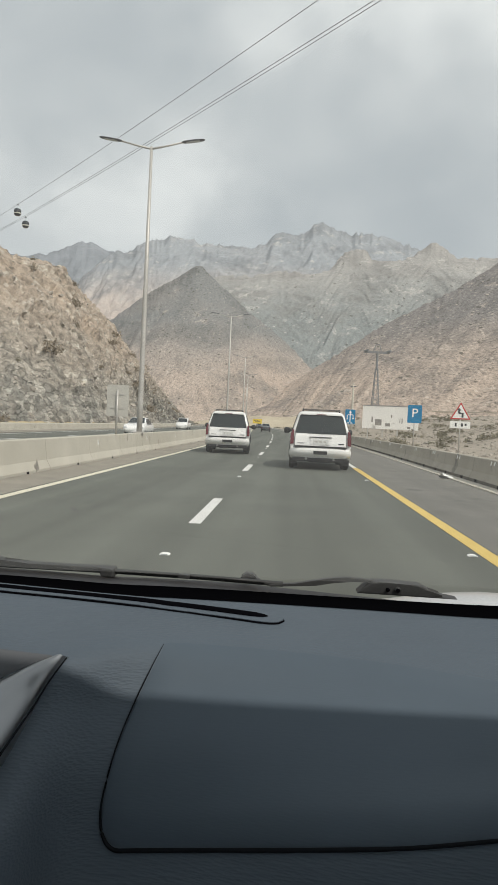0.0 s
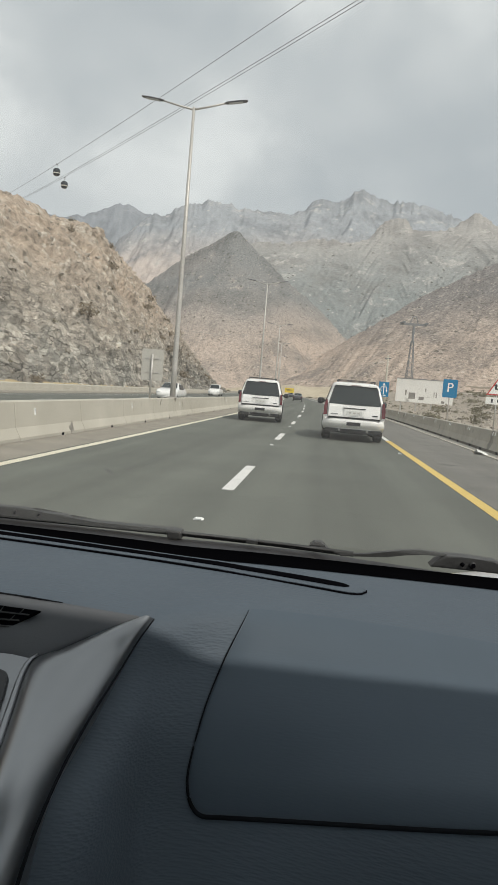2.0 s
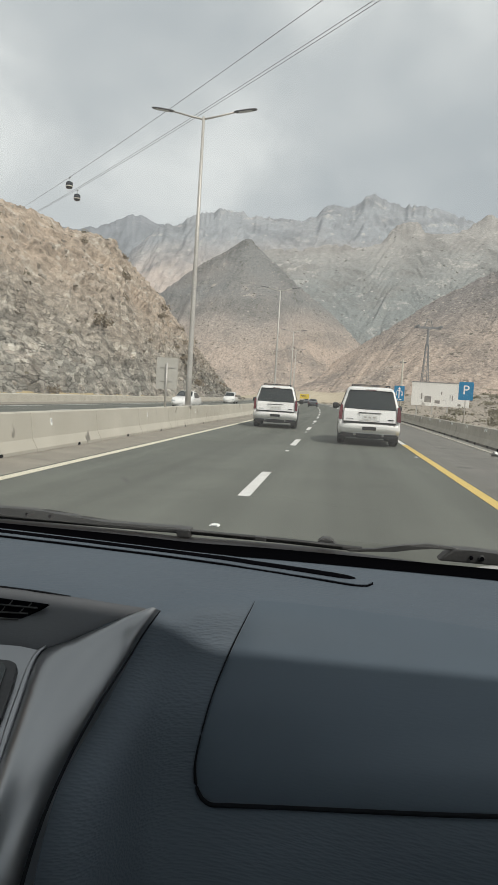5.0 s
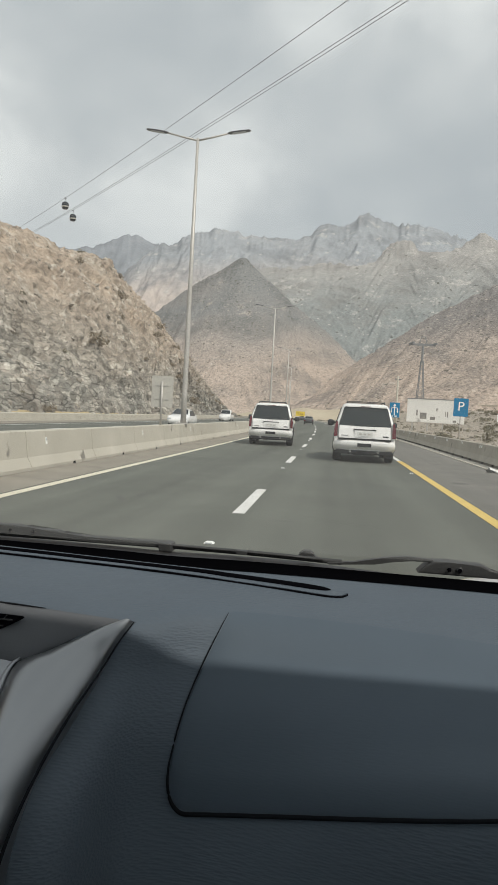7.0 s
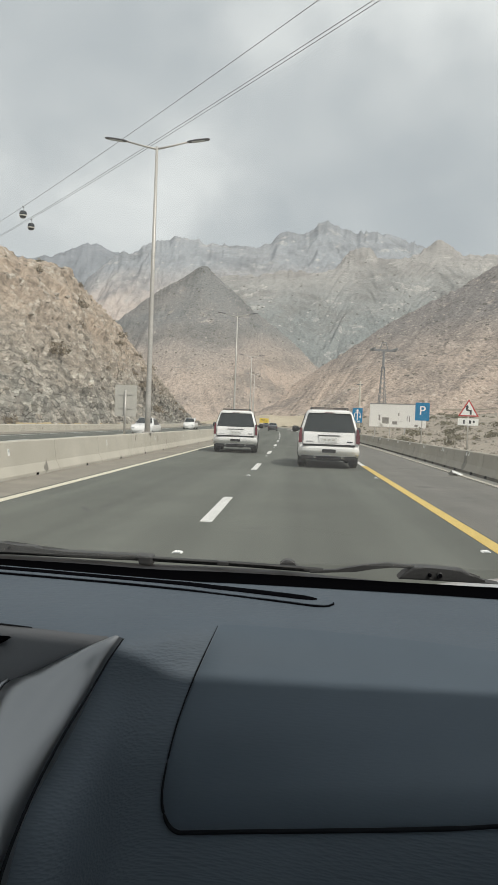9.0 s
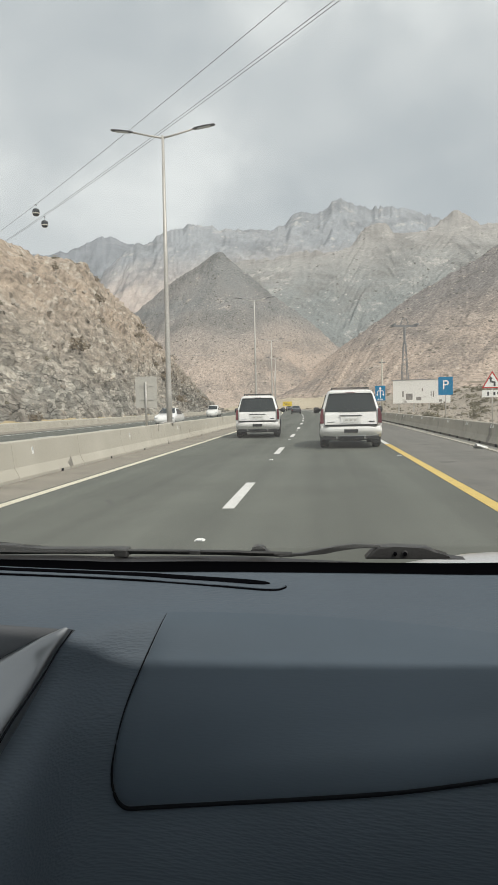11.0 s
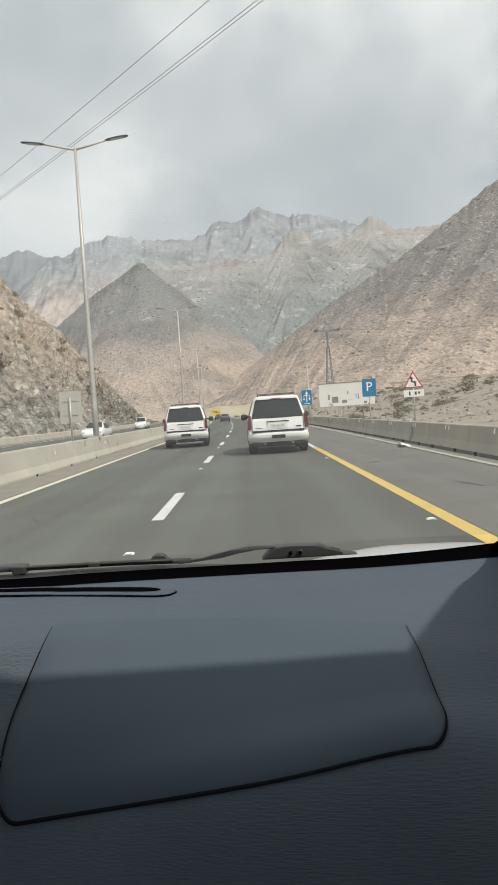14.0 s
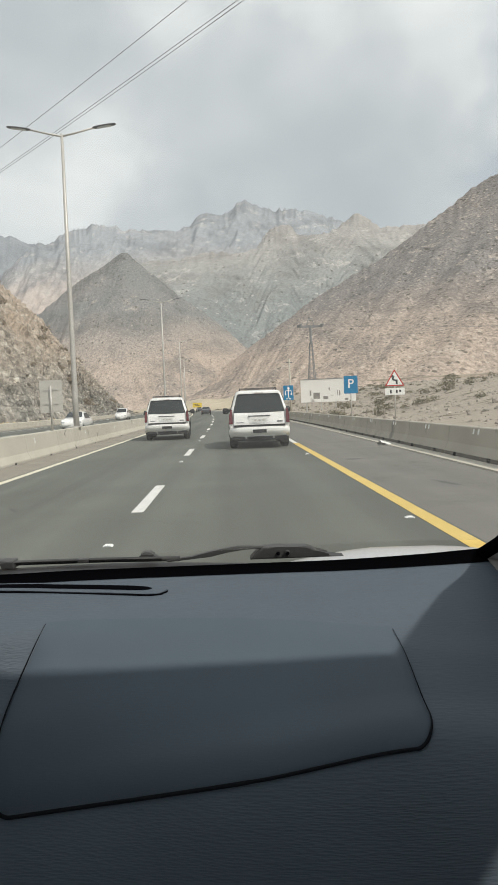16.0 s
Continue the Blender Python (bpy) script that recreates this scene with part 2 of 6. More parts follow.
def glass(name, tint, mirror):
    """A thin pane: lets light through with a tint, mirrors a little, with a pale veil added for haze."""
    m, n, l, p = nodes_of(name)
    n.remove(p)
    tr, gl, mix, fr = n.new("ShaderNodeBsdfTransparent"), n.new("ShaderNodeBsdfGlossy"), n.new("ShaderNodeMixShader"), n.new("ShaderNodeFresnel")
    tr.inputs[0].default_value = (*tint, 1)
    gl.inputs["Roughness"].default_value = 0.01
    fr.inputs["IOR"].default_value = mirror
    l.new(fr.outputs[0], mix.inputs[0])
    l.new(tr.outputs[0], mix.inputs[1])
    l.new(gl.outputs[0], mix.inputs[2])
    # translucent layer added to lift the darks outside, in place of distance haze
    haze_veil, film = n.new("ShaderNodeBsdfTranslucent"), n.new("ShaderNodeMixShader")
    haze_veil.inputs[0].default_value = (0.9, 0.88, 0.84, 1)
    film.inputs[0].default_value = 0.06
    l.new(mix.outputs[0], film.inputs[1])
    l.new(haze_veil.outputs[0], film.inputs[2])
    l.new(film.outputs[0], n["Material Output"].inputs[0])
    return m


def streaked(m, amount):
    """Adds faint lengthwise wheel tracks to a road surface."""
    n, l = m.node_tree.nodes, m.node_tree.links
    p = n["Principled BSDF"]
    old = p.inputs["Base Color"].links[0].from_socket
    mp = n.new("ShaderNodeMapping")
    mp.inputs["Scale"].default_value = (1.0, 0.02, 1.0)
    l.new(n.new("ShaderNodeNewGeometry").outputs["Position"], mp.inputs[0])
    t = n.new("ShaderNodeTexNoise")
    t.inputs["Scale"].default_value, t.inputs["Detail"].default_value = 1.1, 4
    l.new(mp.outputs[0], t.inputs["Vector"])
    mx = n.new("ShaderNodeMix")
    mx.data_type, mx.blend_type = "RGBA", "OVERLAY"
    mx.inputs[0].default_value = amount
    l.new(old, mx.inputs[6])
    l.new(t.outputs[0], mx.inputs[7])
    l.new(mx.outputs[2], p.inputs["Base Color"])
    return m


ASPHALT = surface("asphalt", (0.101, 0.106, 0.091), (0.135, 0.141, 0.121), 0.35, 55, 0.85, bump=0.35, dist=0.01, speck=((0.09, 0.09, 0.083), 0.7, 0.30), specular=0.3)
SHOULDER = surface("shoulder_asphalt", (0.14, 0.135, 0.122), (0.20, 0.19, 0.17), 0.5, 45, 0.9, bump=0.35, dist=0.01, speck=((0.11, 0.107, 0.097), 0.8, 0.33), specular=0.3)
GUTTER = surface("dusty_gutter", (0.22, 0.20, 0.168), (0.33, 0.30, 0.25), 1.2, 40, 0.95, bump=0.3, specular=0.2)
CONCRETE = surface("barrier_concrete", (0.43, 0.40, 0.335), (0.56, 0.525, 0.45), 0.8, 35, 0.9, bump=0.25, dist=0.01, speck=((0.20, 0.185, 0.16), 1.7, 0.31), specular=0.25)
DARK_CONCRETE = surface("dark_concrete", (0.075, 0.068, 0.056), (0.15, 0.137, 0.115), 2.5, 30, 0.95, bump=0.2, specular=0.2)
GREY_CONCRETE = surface("grey_concrete", (0.32, 0.298, 0.25), (0.44, 0.412, 0.352), 0.7, 30, 0.9, bump=0.25, dist=0.01, speck=((0.21, 0.197, 0.172), 1.3, 0.34), specular=0.25)
CREAM_LINE = surface("cream_road_paint", (0.64, 0.59, 0.46), (0.74, 0.69, 0.55), 2.0, 30, 0.7, bump=0.2, speck=((0.36, 0.32, 0.22), 9.0, 0.30))
streaked(ASPHALT, 0.55)
streaked(SHOULDER, 0.4)
WHITE_LINE = surface("white_road_paint", (0.62, 0.61, 0.58), (0.78, 0.77, 0.74), 2.0, 30, 0.7, bump=0.2, speck=((0.33, 0.32, 0.30), 9.0, 0.30))
YELLOW_LINE = surface("yellow_road_paint", (0.60, 0.42, 0.10), (0.72, 0.52, 0.15), 2.0, 30, 0.7, bump=0.2, speck=((0.42, 0.30, 0.10), 8.0, 0.30))
SAND = surface("sandy_ground", (0.30, 0.262, 0.215), (0.41, 0.36, 0.298), 0.05, 1.2, 0.95, bump=0.6, dist=0.2, speck=((0.16, 0.14, 0.10), 0.35, 0.36), specular=0.1)
DRY_GRASS = surface("dry_grass", (0.36, 0.29, 0.17), (0.47, 0.39, 0.25), 3.0, 20, 0.95, bump=0.5, specular=0.1)
SCRUB = surface("scrub_leaves", (0.165, 0.152, 0.108), (0.285, 0.258, 0.19), 1.5, 12, 0.95, bump=0.5, specular=0.1)
DRY_BUSH = surface("dry_bush_twigs", (0.20, 0.165, 0.12), (0.33, 0.275, 0.205), 1.5, 12, 0.95, bump=0.5, specular=0.1)
TRACK = surface("track_earth", (0.46, 0.40, 0.325), (0.58, 0.51, 0.42), 0.3, 4.0, 0.95, bump=0.4, dist=0.1, specular=0.1)
STONE = surface("loose_stone", (0.17, 0.15, 0.125), (0.52, 0.47, 0.405), 0.8, 9, 0.95, bump=0.6, dist=0.05, specular=0.15)
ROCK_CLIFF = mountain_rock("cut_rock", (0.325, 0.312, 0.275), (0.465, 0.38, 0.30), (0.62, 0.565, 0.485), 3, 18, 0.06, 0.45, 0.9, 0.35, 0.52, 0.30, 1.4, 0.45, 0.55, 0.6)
# the darker high tones carry some cloud shade in their colour
ROCK_RIGHT = mountain_rock("brown_rock", (0.425, 0.342, 0.28), (0.245, 0.226, 0.214), (0.54, 0.465, 0.395), 42, 112, 0.010, 0.80, 2.2, 0.5, 0.57, 0.55, 1.0, 0.55, 0.36)
ROCK_PYRAMID = mountain_rock("dark_rock", (0.42, 0.343, 0.286), (0.212, 0.214, 0.210), (0.50, 0.44, 0.385), 45, 130, 0.009, 0.55, 1.8, 0.5, 0.60, 0.22, 1.0, 0.50, 0.36)
# distance haze put into the next three base colours, shade also into the last
ROCK_MID = mountain_rock("hazy_grey_green_rock", (0.250, 0.264, 0.258), (0.375, 0.36, 0.34), (0.56, 0.525, 0.49), 200, 440, 0.004, 0.20, 5.0, 2.0, 0.56, 0.12, 1.2, 0.25, 0.4)
ROCK_FAR = mountain_rock("hazy_far_rock", (0.52, 0.45, 0.405), (0.335, 0.352, 0.370), (0.50, 0.485, 0.465), 360, 600, 0.003, 0.0, 12.0, 4.0, 0.56, 0.12, 0.8, 0.14, 0.5)
ROCK_BACK = mountain_rock("hazy_shaded_rock", (0.30, 0.315, 0.335), (0.275, 0.292, 0.315), (0.36, 0.37, 0.38), 400, 900, 0.002, 0.0, 14.0, 4.0, 0.58, 0.12, 0.8, 0.10)
GALVANISED = surface("galvanised_steel", (0.44, 0.42, 0.39), (0.56, 0.535, 0.50), 3.0, 60, 0.5, metal=0.35, bump=0.05)
SIGN_BACK = surface("grey_sign_back", (0.42, 0.40, 0.36), (0.52, 0.50, 0.45), 2.0, 30, 0.6, bump=0.05)
LAMP_HEAD = plain("dark_grey_lamp_housing", (0.10, 0.10, 0.11), 0.5)
LENS = plain("lamp_lens", (0.55, 0.57, 0.58), 0.2)
WHITE_PAINT = surface("white_car_paint", (0.81, 0.80, 0.78), (0.86, 0.85, 0.83), 1.2, 80, 0.35, coat=0.6, bump=0.0, local=True)
DARK_PAINT = surface("dark_car_paint", (0.025, 0.025, 0.028), (0.045, 0.045, 0.05), 1.2, 80, 0.3, coat=0.8, bump=0.0, local=True)
TINTED = plain("tinted_car_glass", (0.021, 0.027, 0.028), 0.07, 0.0, 0.0, 0.55)
RUBBER = surface("tyre_rubber", (0.018, 0.018, 0.018), (0.035, 0.034, 0.032), 6, 120, 0.85, bump=0.2, local=True)
ALLOY = surface("wheel_alloy", (0.36, 0.36, 0.36), (0.48, 0.48, 0.48), 5, 80, 0.35, metal=0.8, bump=0.0, local=True)
RED_LENS = plain("red_tail_lens", (0.10, 0.006, 0.011), 0.15, 0.0, 0.4)
BLACK_PLASTIC = surface("black_plastic", (0.012, 0.012, 0.013), (0.022, 0.022, 0.024), 8, 150, 0.6, bump=0.1, local=True)
CHROME = plain("chrome_trim", (0.62, 0.62, 0.62), 0.18, 1.0)
PLATE = plain("plate_white", (0.68, 0.68, 0.66), 0.5)
INK = plain("dark_print", (0.04, 0.04, 0.045), 0.6)
BLUE_SIGN = surface("blue_sign", (0.008, 0.16, 0.33), (0.012, 0.20, 0.40), 1.5, 40, 0.6, bump=0.0, local=True, specular=0.2)
WHITE_SIGN = surface("white_sign", (0.80, 0.80, 0.77), (0.87, 0.87, 0.84), 1.5, 40, 0.5, bump=0.0, local=True)
RED_SIGN = plain("red_sign_border", (0.50, 0.035, 0.03), 0.5)
YELLOW_SIGN = plain("yellow_sign", (0.72, 0.52, 0.05), 0.5)
BILLBOARD = surface("faded_billboard", (0.76, 0.745, 0.71), (0.86, 0.845, 0.81), 0.25, 6, 0.7, bump=0.0, speck=((0.45, 0.43, 0.40), 0.55, 0.30))
STEEL_DARK = surface("painted_steel", (0.16, 0.165, 0.17), (0.24, 0.245, 0.25), 1.0, 20, 0.6, bump=0.0)
CABIN_GLASS = plain("gondola_glass", (0.03, 0.035, 0.04), 0.15)
DASH = leather("dash_soft_plastic", (0.076, 0.094, 0.114), (0.088, 0.109, 0.131), 0.62, 300, 0.9)
LID = leather("airbag_cover_plastic", (0.069, 0.088, 0.108), (0.080, 0.102, 0.125), 0.60, 380, 0.12)
# near-black colours in place of the shade inside seams, slots and joints
SEAM = plain("seam_shadow", (0.010, 0.011, 0.013), 1.0, specular=0.05)
GROOVE = plain("dark_gap", (0.003, 0.003, 0.004), 1.0, specular=0.0)
SILVER = surface("satin_silver_plastic", (0.265, 0.274, 0.285), (0.29, 0.299, 0.31), 2, 5, 0.30, metal=0.9, bump=0.0)
HOOD = leather("vent_hood_plastic", (0.088, 0.092, 0.098), (0.100, 0.105, 0.112), 0.66, 420, 0.1)
WIPER = surface("faded_black_plastic", (0.020, 0.020, 0.020), (0.042, 0.042, 0.040), 20, 200, 0.55, bump=0.1)
PIANO = surface("black_dash_panel", (0.012, 0.013, 0.015), (0.02, 0.021, 0.024), 4, 200, 0.4, bump=0.05)
FRIT = plain("black_glass_border", (0.002, 0.002, 0.0025), 1.0, specular=0.0)
DOOR_TRIM = leather("door_trim_plastic", (0.10, 0.104, 0.108), (0.125, 0.128, 0.13), 0.6)
PILLAR = surface("pillar_trim", (0.17, 0.165, 0.15), (0.20, 0.195, 0.18), 4, 200, 0.8, bump=0.1)
# pale bluish so that unseen cabin surfaces bounce light onto the shaded dash
BOUNCE_LINING = surface("bounce_lining", (0.60, 0.645, 0.70), (0.65, 0.695, 0.75), 4, 200, 0.95, bump=0.2)
BONNET = surface("silver_car_paint", (0.50, 0.50, 0.49), (0.56, 0.56, 0.55), 2, 200, 0.35, metal=0.2, coat=0.5, bump=0.0)
SIDE_GLASS = glass("tinted_side_glass", (0.96, 0.97, 0.97), 1.2)
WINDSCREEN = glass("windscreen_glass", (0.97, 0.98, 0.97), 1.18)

# ---------------------------------------------------------------- helpers


def thing(name, label="", category="", group="", kind=""):
    return tagged(new(name), label, category, group, kind)


def finish(name, bm, material, smooth=False, bevel=0.0):
    if bevel:
        bmesh.ops.bevel(bm, geom=bm.edges[:], offset=bevel, segments=2, affect="EDGES", profile=0.6)
    bmesh.ops.recalc_face_normals(bm, faces=bm.faces)
    me = bpy.data.meshes.new(name)
    bm.to_mesh(me)
    bm.free()
    me.materials.append(material)
    for f in me.polygons:
        f.use_smooth = smooth
    return me


def part(name, bm, material, parent, label="", smooth=False, bevel=0.0, at=None):
    ob = new(name, finish(name, bm, material, smooth, bevel))
    if parent is not None:
        ob.parent = parent
    if at is not None:
        ob.matrix_basis = at
    return tagged(ob, label)


def box(bm, lo, hi):
    vs = [bm.verts.new((x, y, z)) for x in (lo[0], hi[0]) for y in (lo[1], hi[1]) for z in (lo[2], hi[2])]
    for f in ((0, 1, 3, 2), (4, 6, 7, 5), (0, 4, 5, 1), (2, 3, 7, 6), (0, 2, 6, 4), (1, 5, 7, 3)):
        bm.faces.new([vs[i] for i in f])
    return bm


def boxed(lo, hi):
    return box(bmesh.new(), lo, hi)


def loft(bm, rings, closed=True, caps=False):
    """Faces between rings of equal length."""
    made = [[bm.verts.new(p) for p in ring] for ring in rings]
    n = len(made[0])
    for a_, b_ in zip(made, made[1:]):
        for i in range(n if closed else n - 1):
            j = (i + 1) % n
            bm.faces.new((a_[i], a_[j], b_[j], b_[i]))
    if caps:
        bm.faces.new(made[0][::-1])
        bm.faces.new(made[-1])
    return bm


def tube(bm, points, radius, sides=8):
    """A round tube along points; radius a number or one for each point."""
    pts = [Vector(p) for p in points]
    rings = []
    for i, p in enumerate(pts):
        d = (pts[min(i + 1, len(pts) - 1)] - pts[max(i - 1, 0)]).normalized()
        side = d.cross(Vector((0, 0, 1)) if abs(d.z) < 0.9 else Vector((0, 1, 0))).normalized()
        up = side.cross(d)
        r = radius[i] if isinstance(radius, (list, tuple)) else radius
        rings.append([p + (side * math.cos(k * math.tau / sides) + up * math.sin(k * math.tau / sides)) * r for k in range(sides)])
    return loft(bm, rings, True, True)


def prism(bm, outline, lift):
    """A flat polygon (3D points) thickened along lift."""
    lift = Vector(lift)
    return loft(bm, [[Vector(p) for p in outline], [Vector(p) + lift for p in outline]], True, True)


def rounded(w, h, r, n=4):
    """Outline of a rounded rectangle round the origin, as (u, v)."""
    out = []
    for cx, cy, a0 in ((w / 2 - r, h / 2 - r, 0), (-w / 2 + r, h / 2 - r, 90), (-w / 2 + r, -h / 2 + r, 180), (w / 2 - r, -h / 2 + r, 270)):
        out += [(cx + r * math.cos(radians(a0 + 90 * k / n)), cy + r * math.sin(radians(a0 + 90 * k / n))) for k in range(n + 1)]
    return out


def spline(ts, xs, ys):
    """Smooth interpolation of ys over xs at ts (numpy), by monotone-free Catmull-Rom tangents."""
    xs, ys, ts = np.asarray(xs, float), np.asarray(ys, float), np.asarray(ts, float)
    m = np.gradient(ys, xs)
    i = np.clip(np.searchsorted(xs, ts) - 1, 0, len(xs) - 2)
    h = xs[i + 1] - xs[i]
    u = np.clip((ts - xs[i]) / h, 0, 1)
    return (2 * u**3 - 3 * u**2 + 1) * ys[i] + (u**3 - 2 * u**2 + u) * h * m[i] + (3 * u**2 - 2 * u**3) * ys[i + 1] + (u**3 - u**2) * h * m[i + 1]


def hash2(ix, iy, seed):
    h = (ix * 374761393 + iy * 668265263 + seed * 974634541) & 0x7FFFFFFF
    h = ((h ^ (h >> 13)) * 1274126177) & 0x7FFFFFFF
    return ((h ^ (h >> 16)) & 0xFFFF) / 65535.0


def value_noise(x, y, seed):
    ix, iy = np.floor(x).astype(np.int64), np.floor(y).astype(np.int64)
    fx, fy = x - ix, y - iy
    fx, fy = fx * fx * (3 - 2 * fx), fy * fy * (3 - 2 * fy)
    a_, b_ = hash2(ix, iy, seed), hash2(ix + 1, iy, seed)
    c_, d_ = hash2(ix, iy + 1, seed), hash2(ix + 1, iy + 1, seed)
    return (a_ * (1 - fx) + b_ * fx) * (1 - fy) + (c_ * (1 - fx) + d_ * fx) * fy


def fractal(x, y, seed, octaves=5, ridged=False, gain=0.5):
    total, amp, norm = 0.0, 1.0, 0.0
    for k in range(octaves):
        v = value_noise(x * 2.03**k + 17.3 * k, y * 2.03**k + 9.1 * k, seed + k)
        v = 1 - abs(2 * v - 1) if ridged else v
        total, norm, amp = total + v * amp, norm + amp, amp * gain
    return total / norm


def cells(x, y, seed):
    """Broken-stone pattern: a random value for each cell, and the distance to its edge."""
    ix, iy = np.floor(x).astype(np.int64), np.floor(y).astype(np.int64)
    f1, f2, who = np.full(x.shape, 9.0), np.full(x.shape, 9.0), np.zeros(x.shape)
    for dx in (-1, 0, 1):
        for dy in (-1, 0, 1):
            jx, jy = ix + dx, iy + dy
            d = np.hypot(jx + hash2(jx, jy, seed) - x, jy + hash2(jx, jy, seed + 1) - y)
            near = d < f1
            f2 = np.where(near, f1, np.minimum(f2, d))
            who = np.where(near, hash2(jx, jy, seed + 2), who)
            f1 = np.where(near, d, f1)
    return who, f2 - f1


def grid_mesh(name, X, Y, Z, material, smooth=True):
    X, Y, Z = np.broadcast_arrays(X, Y, Z)
    nu, nv = X.shape
    me = bpy.data.meshes.new(name)
    idx = np.arange(nu * nv).reshape(nu, nv)
    q = np.stack([idx[:-1, :-1], idx[1:, :-1], idx[1:, 1:], idx[:-1, 1:]], -1).reshape(-1, 4)
    me.from_pydata(np.stack([X, Y, Z], -1).reshape(-1, 3).tolist(), [], q.tolist())
    me.polygons.foreach_set("use_smooth", np.full(len(me.polygons), smooth))
    me.materials.append(material)
    me.update()
    return me


# ---------------------------------------------------------------- mountains and ground
def mountain(name, label, az, profile, foot, crest, z_foot, material, seed, nu, nv, rough, gully, power=1.0, jag=0.15, smooth=True, crag=0.0, crag_size=0.1, line=False, ribs=2.5, sharp=True, fine=0.35):
    """Terrain in a sector seen from the road: bearing az (degrees left of ahead), profile = (bearing, crest angle) pairs,
    foot and crest = distances as functions of the bearing."""
    A = np.linspace(az[0], az[1], nu)[:, None] if len(az) == 2 else np.asarray(az)[:, None]
    nu = len(A)
    V = np.linspace(0, 1.3, nv)[None, :]
    b, el = zip(*sorted(profile))
    E_ = spline(A, b, el) + jag * (fractal(A * 1.7, A * 0 + 3, seed, 5, True, 0.6) - 0.6) * 2
    R0, R1 = foot(A), crest(A)
    R_ = R0 + (R1 - R0) * V
    zc = R1 * np.tan(np.radians(E_)) + EYE
    wide_ = max(3, nu // 14)
    pad = np.concatenate([np.repeat(zc[:1], wide_, 0), zc, np.repeat(zc[-1:], wide_, 0)])[:, 0]
    broad = np.convolve(pad, np.ones(2 * wide_ + 1) / (2 * wide_ + 1), "valid")[:, None]
    t = np.minimum(V, 1.0)
    wander = A + 0.5 * (1 - t) * (fractal(A * 0.35, V * 1.5, seed + 80, 3) - 0.5) * 2
    zc_low = np.interp(wander, A[::-1, 0], broad[::-1, 0]) if A[0, 0] > A[-1, 0] else np.interp(wander, A[:, 0], broad[:, 0])
    crest_z = zc
    zc = zc_low + (zc - zc_low) * t**ribs
    X, Y = -np.sin(np.radians(A)) * R_, np.cos(np.radians(A)) * R_
    Z = z_foot + (zc - z_foot) * t**power
    size = np.maximum(crest_z - z_foot, 2.0)
    hold = np.clip(t * 5, 0, 1) * (1 - t**5)
    wide = (R1 * radians(1.0))
    arc = A * wide
    # the cliff's noise is drawn out along y to suit the grazing view
    Yn = Y * 0.36 if line else Y
    g1 = fractal(arc / (size * 0.55) + 0.6 * fractal(X / size, Y / size, seed + 40, 3), V * 0.9, seed + 7, 3, True)
    g2 = fractal(X / (size * 0.33), Yn / (size * 0.33), seed + 3, 6 if sharp else 4, sharp, 0.55 if sharp else 0.45)
    g3 = fractal(X / (size * 0.06), Yn / (size * 0.06), seed + 5, 4, False, 0.6)
    Z = Z + size * hold * (gully * (g1 - 0.55) + rough * (g2 - 0.5) + rough * fine * (g3 - 0.5))
    Z = Z + size * 0.012 * (g3 - 0.5) * (1 - hold)
    if crag:
        k = size.mean() * crag_size
        if line:
            # strata dipping away from the road's start, stretched to look even from the camera
            lean, run, arc = 0.85 * (Yn - 0.6 * Z), 0.90 * (Z + 0.45 * Yn), 0.0
        else:
            run = (R1 - R0) * V * 1.1
            lean = arc + 0.45 * run
        flat = 1.15 if line else 0.7
        w0, e0 = cells(lean / k * 0.36 + 7, (run - 0.5 * arc) / k * flat * 0.36 + 0.5 * g2, seed + 72)
        w1, e1 = cells(lean / k, (run - 0.5 * arc) / k * flat + 0.7 * g2, seed + 60)
        w2, e2 = cells(lean / k * 2.6 + 3, (run - 0.5 * arc) / k * flat * 2.6, seed + 66)
        mask = np.clip(g2 * 2.2 - 0.5, 0, 1)
        out_ = np.clip(t * 8, 0, 1) * k * crag * mask * ((w0 - 0.5) * (1.5 if line else 0.0) + (w1 - 0.5) * 1.0 + (w2 - 0.5) * 0.45 - 0.5 * np.clip(0.12 - e1, 0, 1) * 4)
        Z = Z + out_ * (0.50 if line else 1.0)
        X = X + (0.50 * out_ if line else 0.0)
    drop = np.maximum(V - 1.0, 0)
    Z = Z - size * drop * 1.6
    me = grid_mesh(name, X + 0 * V, Y + 0 * V, Z, material, smooth)
    return tagged(new(name, me), label, "mountain", "", "structure")


const = lambda r: (lambda A: np.full_like(A, float(r)))
far_profile = ((38, 4.0), (28, 6.0), (21, 7.6), (18.3, 8.8), (16.2, 10.8), (14.2, 12.4), (12.9, 12.8), (11.9, 13.4), (10.4, 13.9), (6.5, 13.6), (4.7, 13.8), (2.7, 13.9), (2.0, 14.5), (-0.2, 14.8), (-2.3, 15.5),
               (-3.3, 14.9), (-6.0, 14.8), (-7.7, 14.3), (-9.0, 13.8), (-14, 12.5), (-24, 12), (-40, 9))
mid_profile = ((30, 1.0), (22, 3.5), (17, 5.6), (14, 7.2), (12, 8.8), (8, 10.5), (5.8, 11.3), (4.0, 11.4), (0.8, 11.9), (-2.7, 12.2), (-3.5, 13.2), (-4.2, 13.7), (-5.1, 13.7), (-5.8, 13.1), (-6.8, 12.7), (-8.2, 12.9), (-9.5, 13.6), (-10.2, 14.1), (-11.0, 14.0), (-11.7, 13.4), (-13.2, 13.1), (-15.3, 13.0), (-24, 11.0))
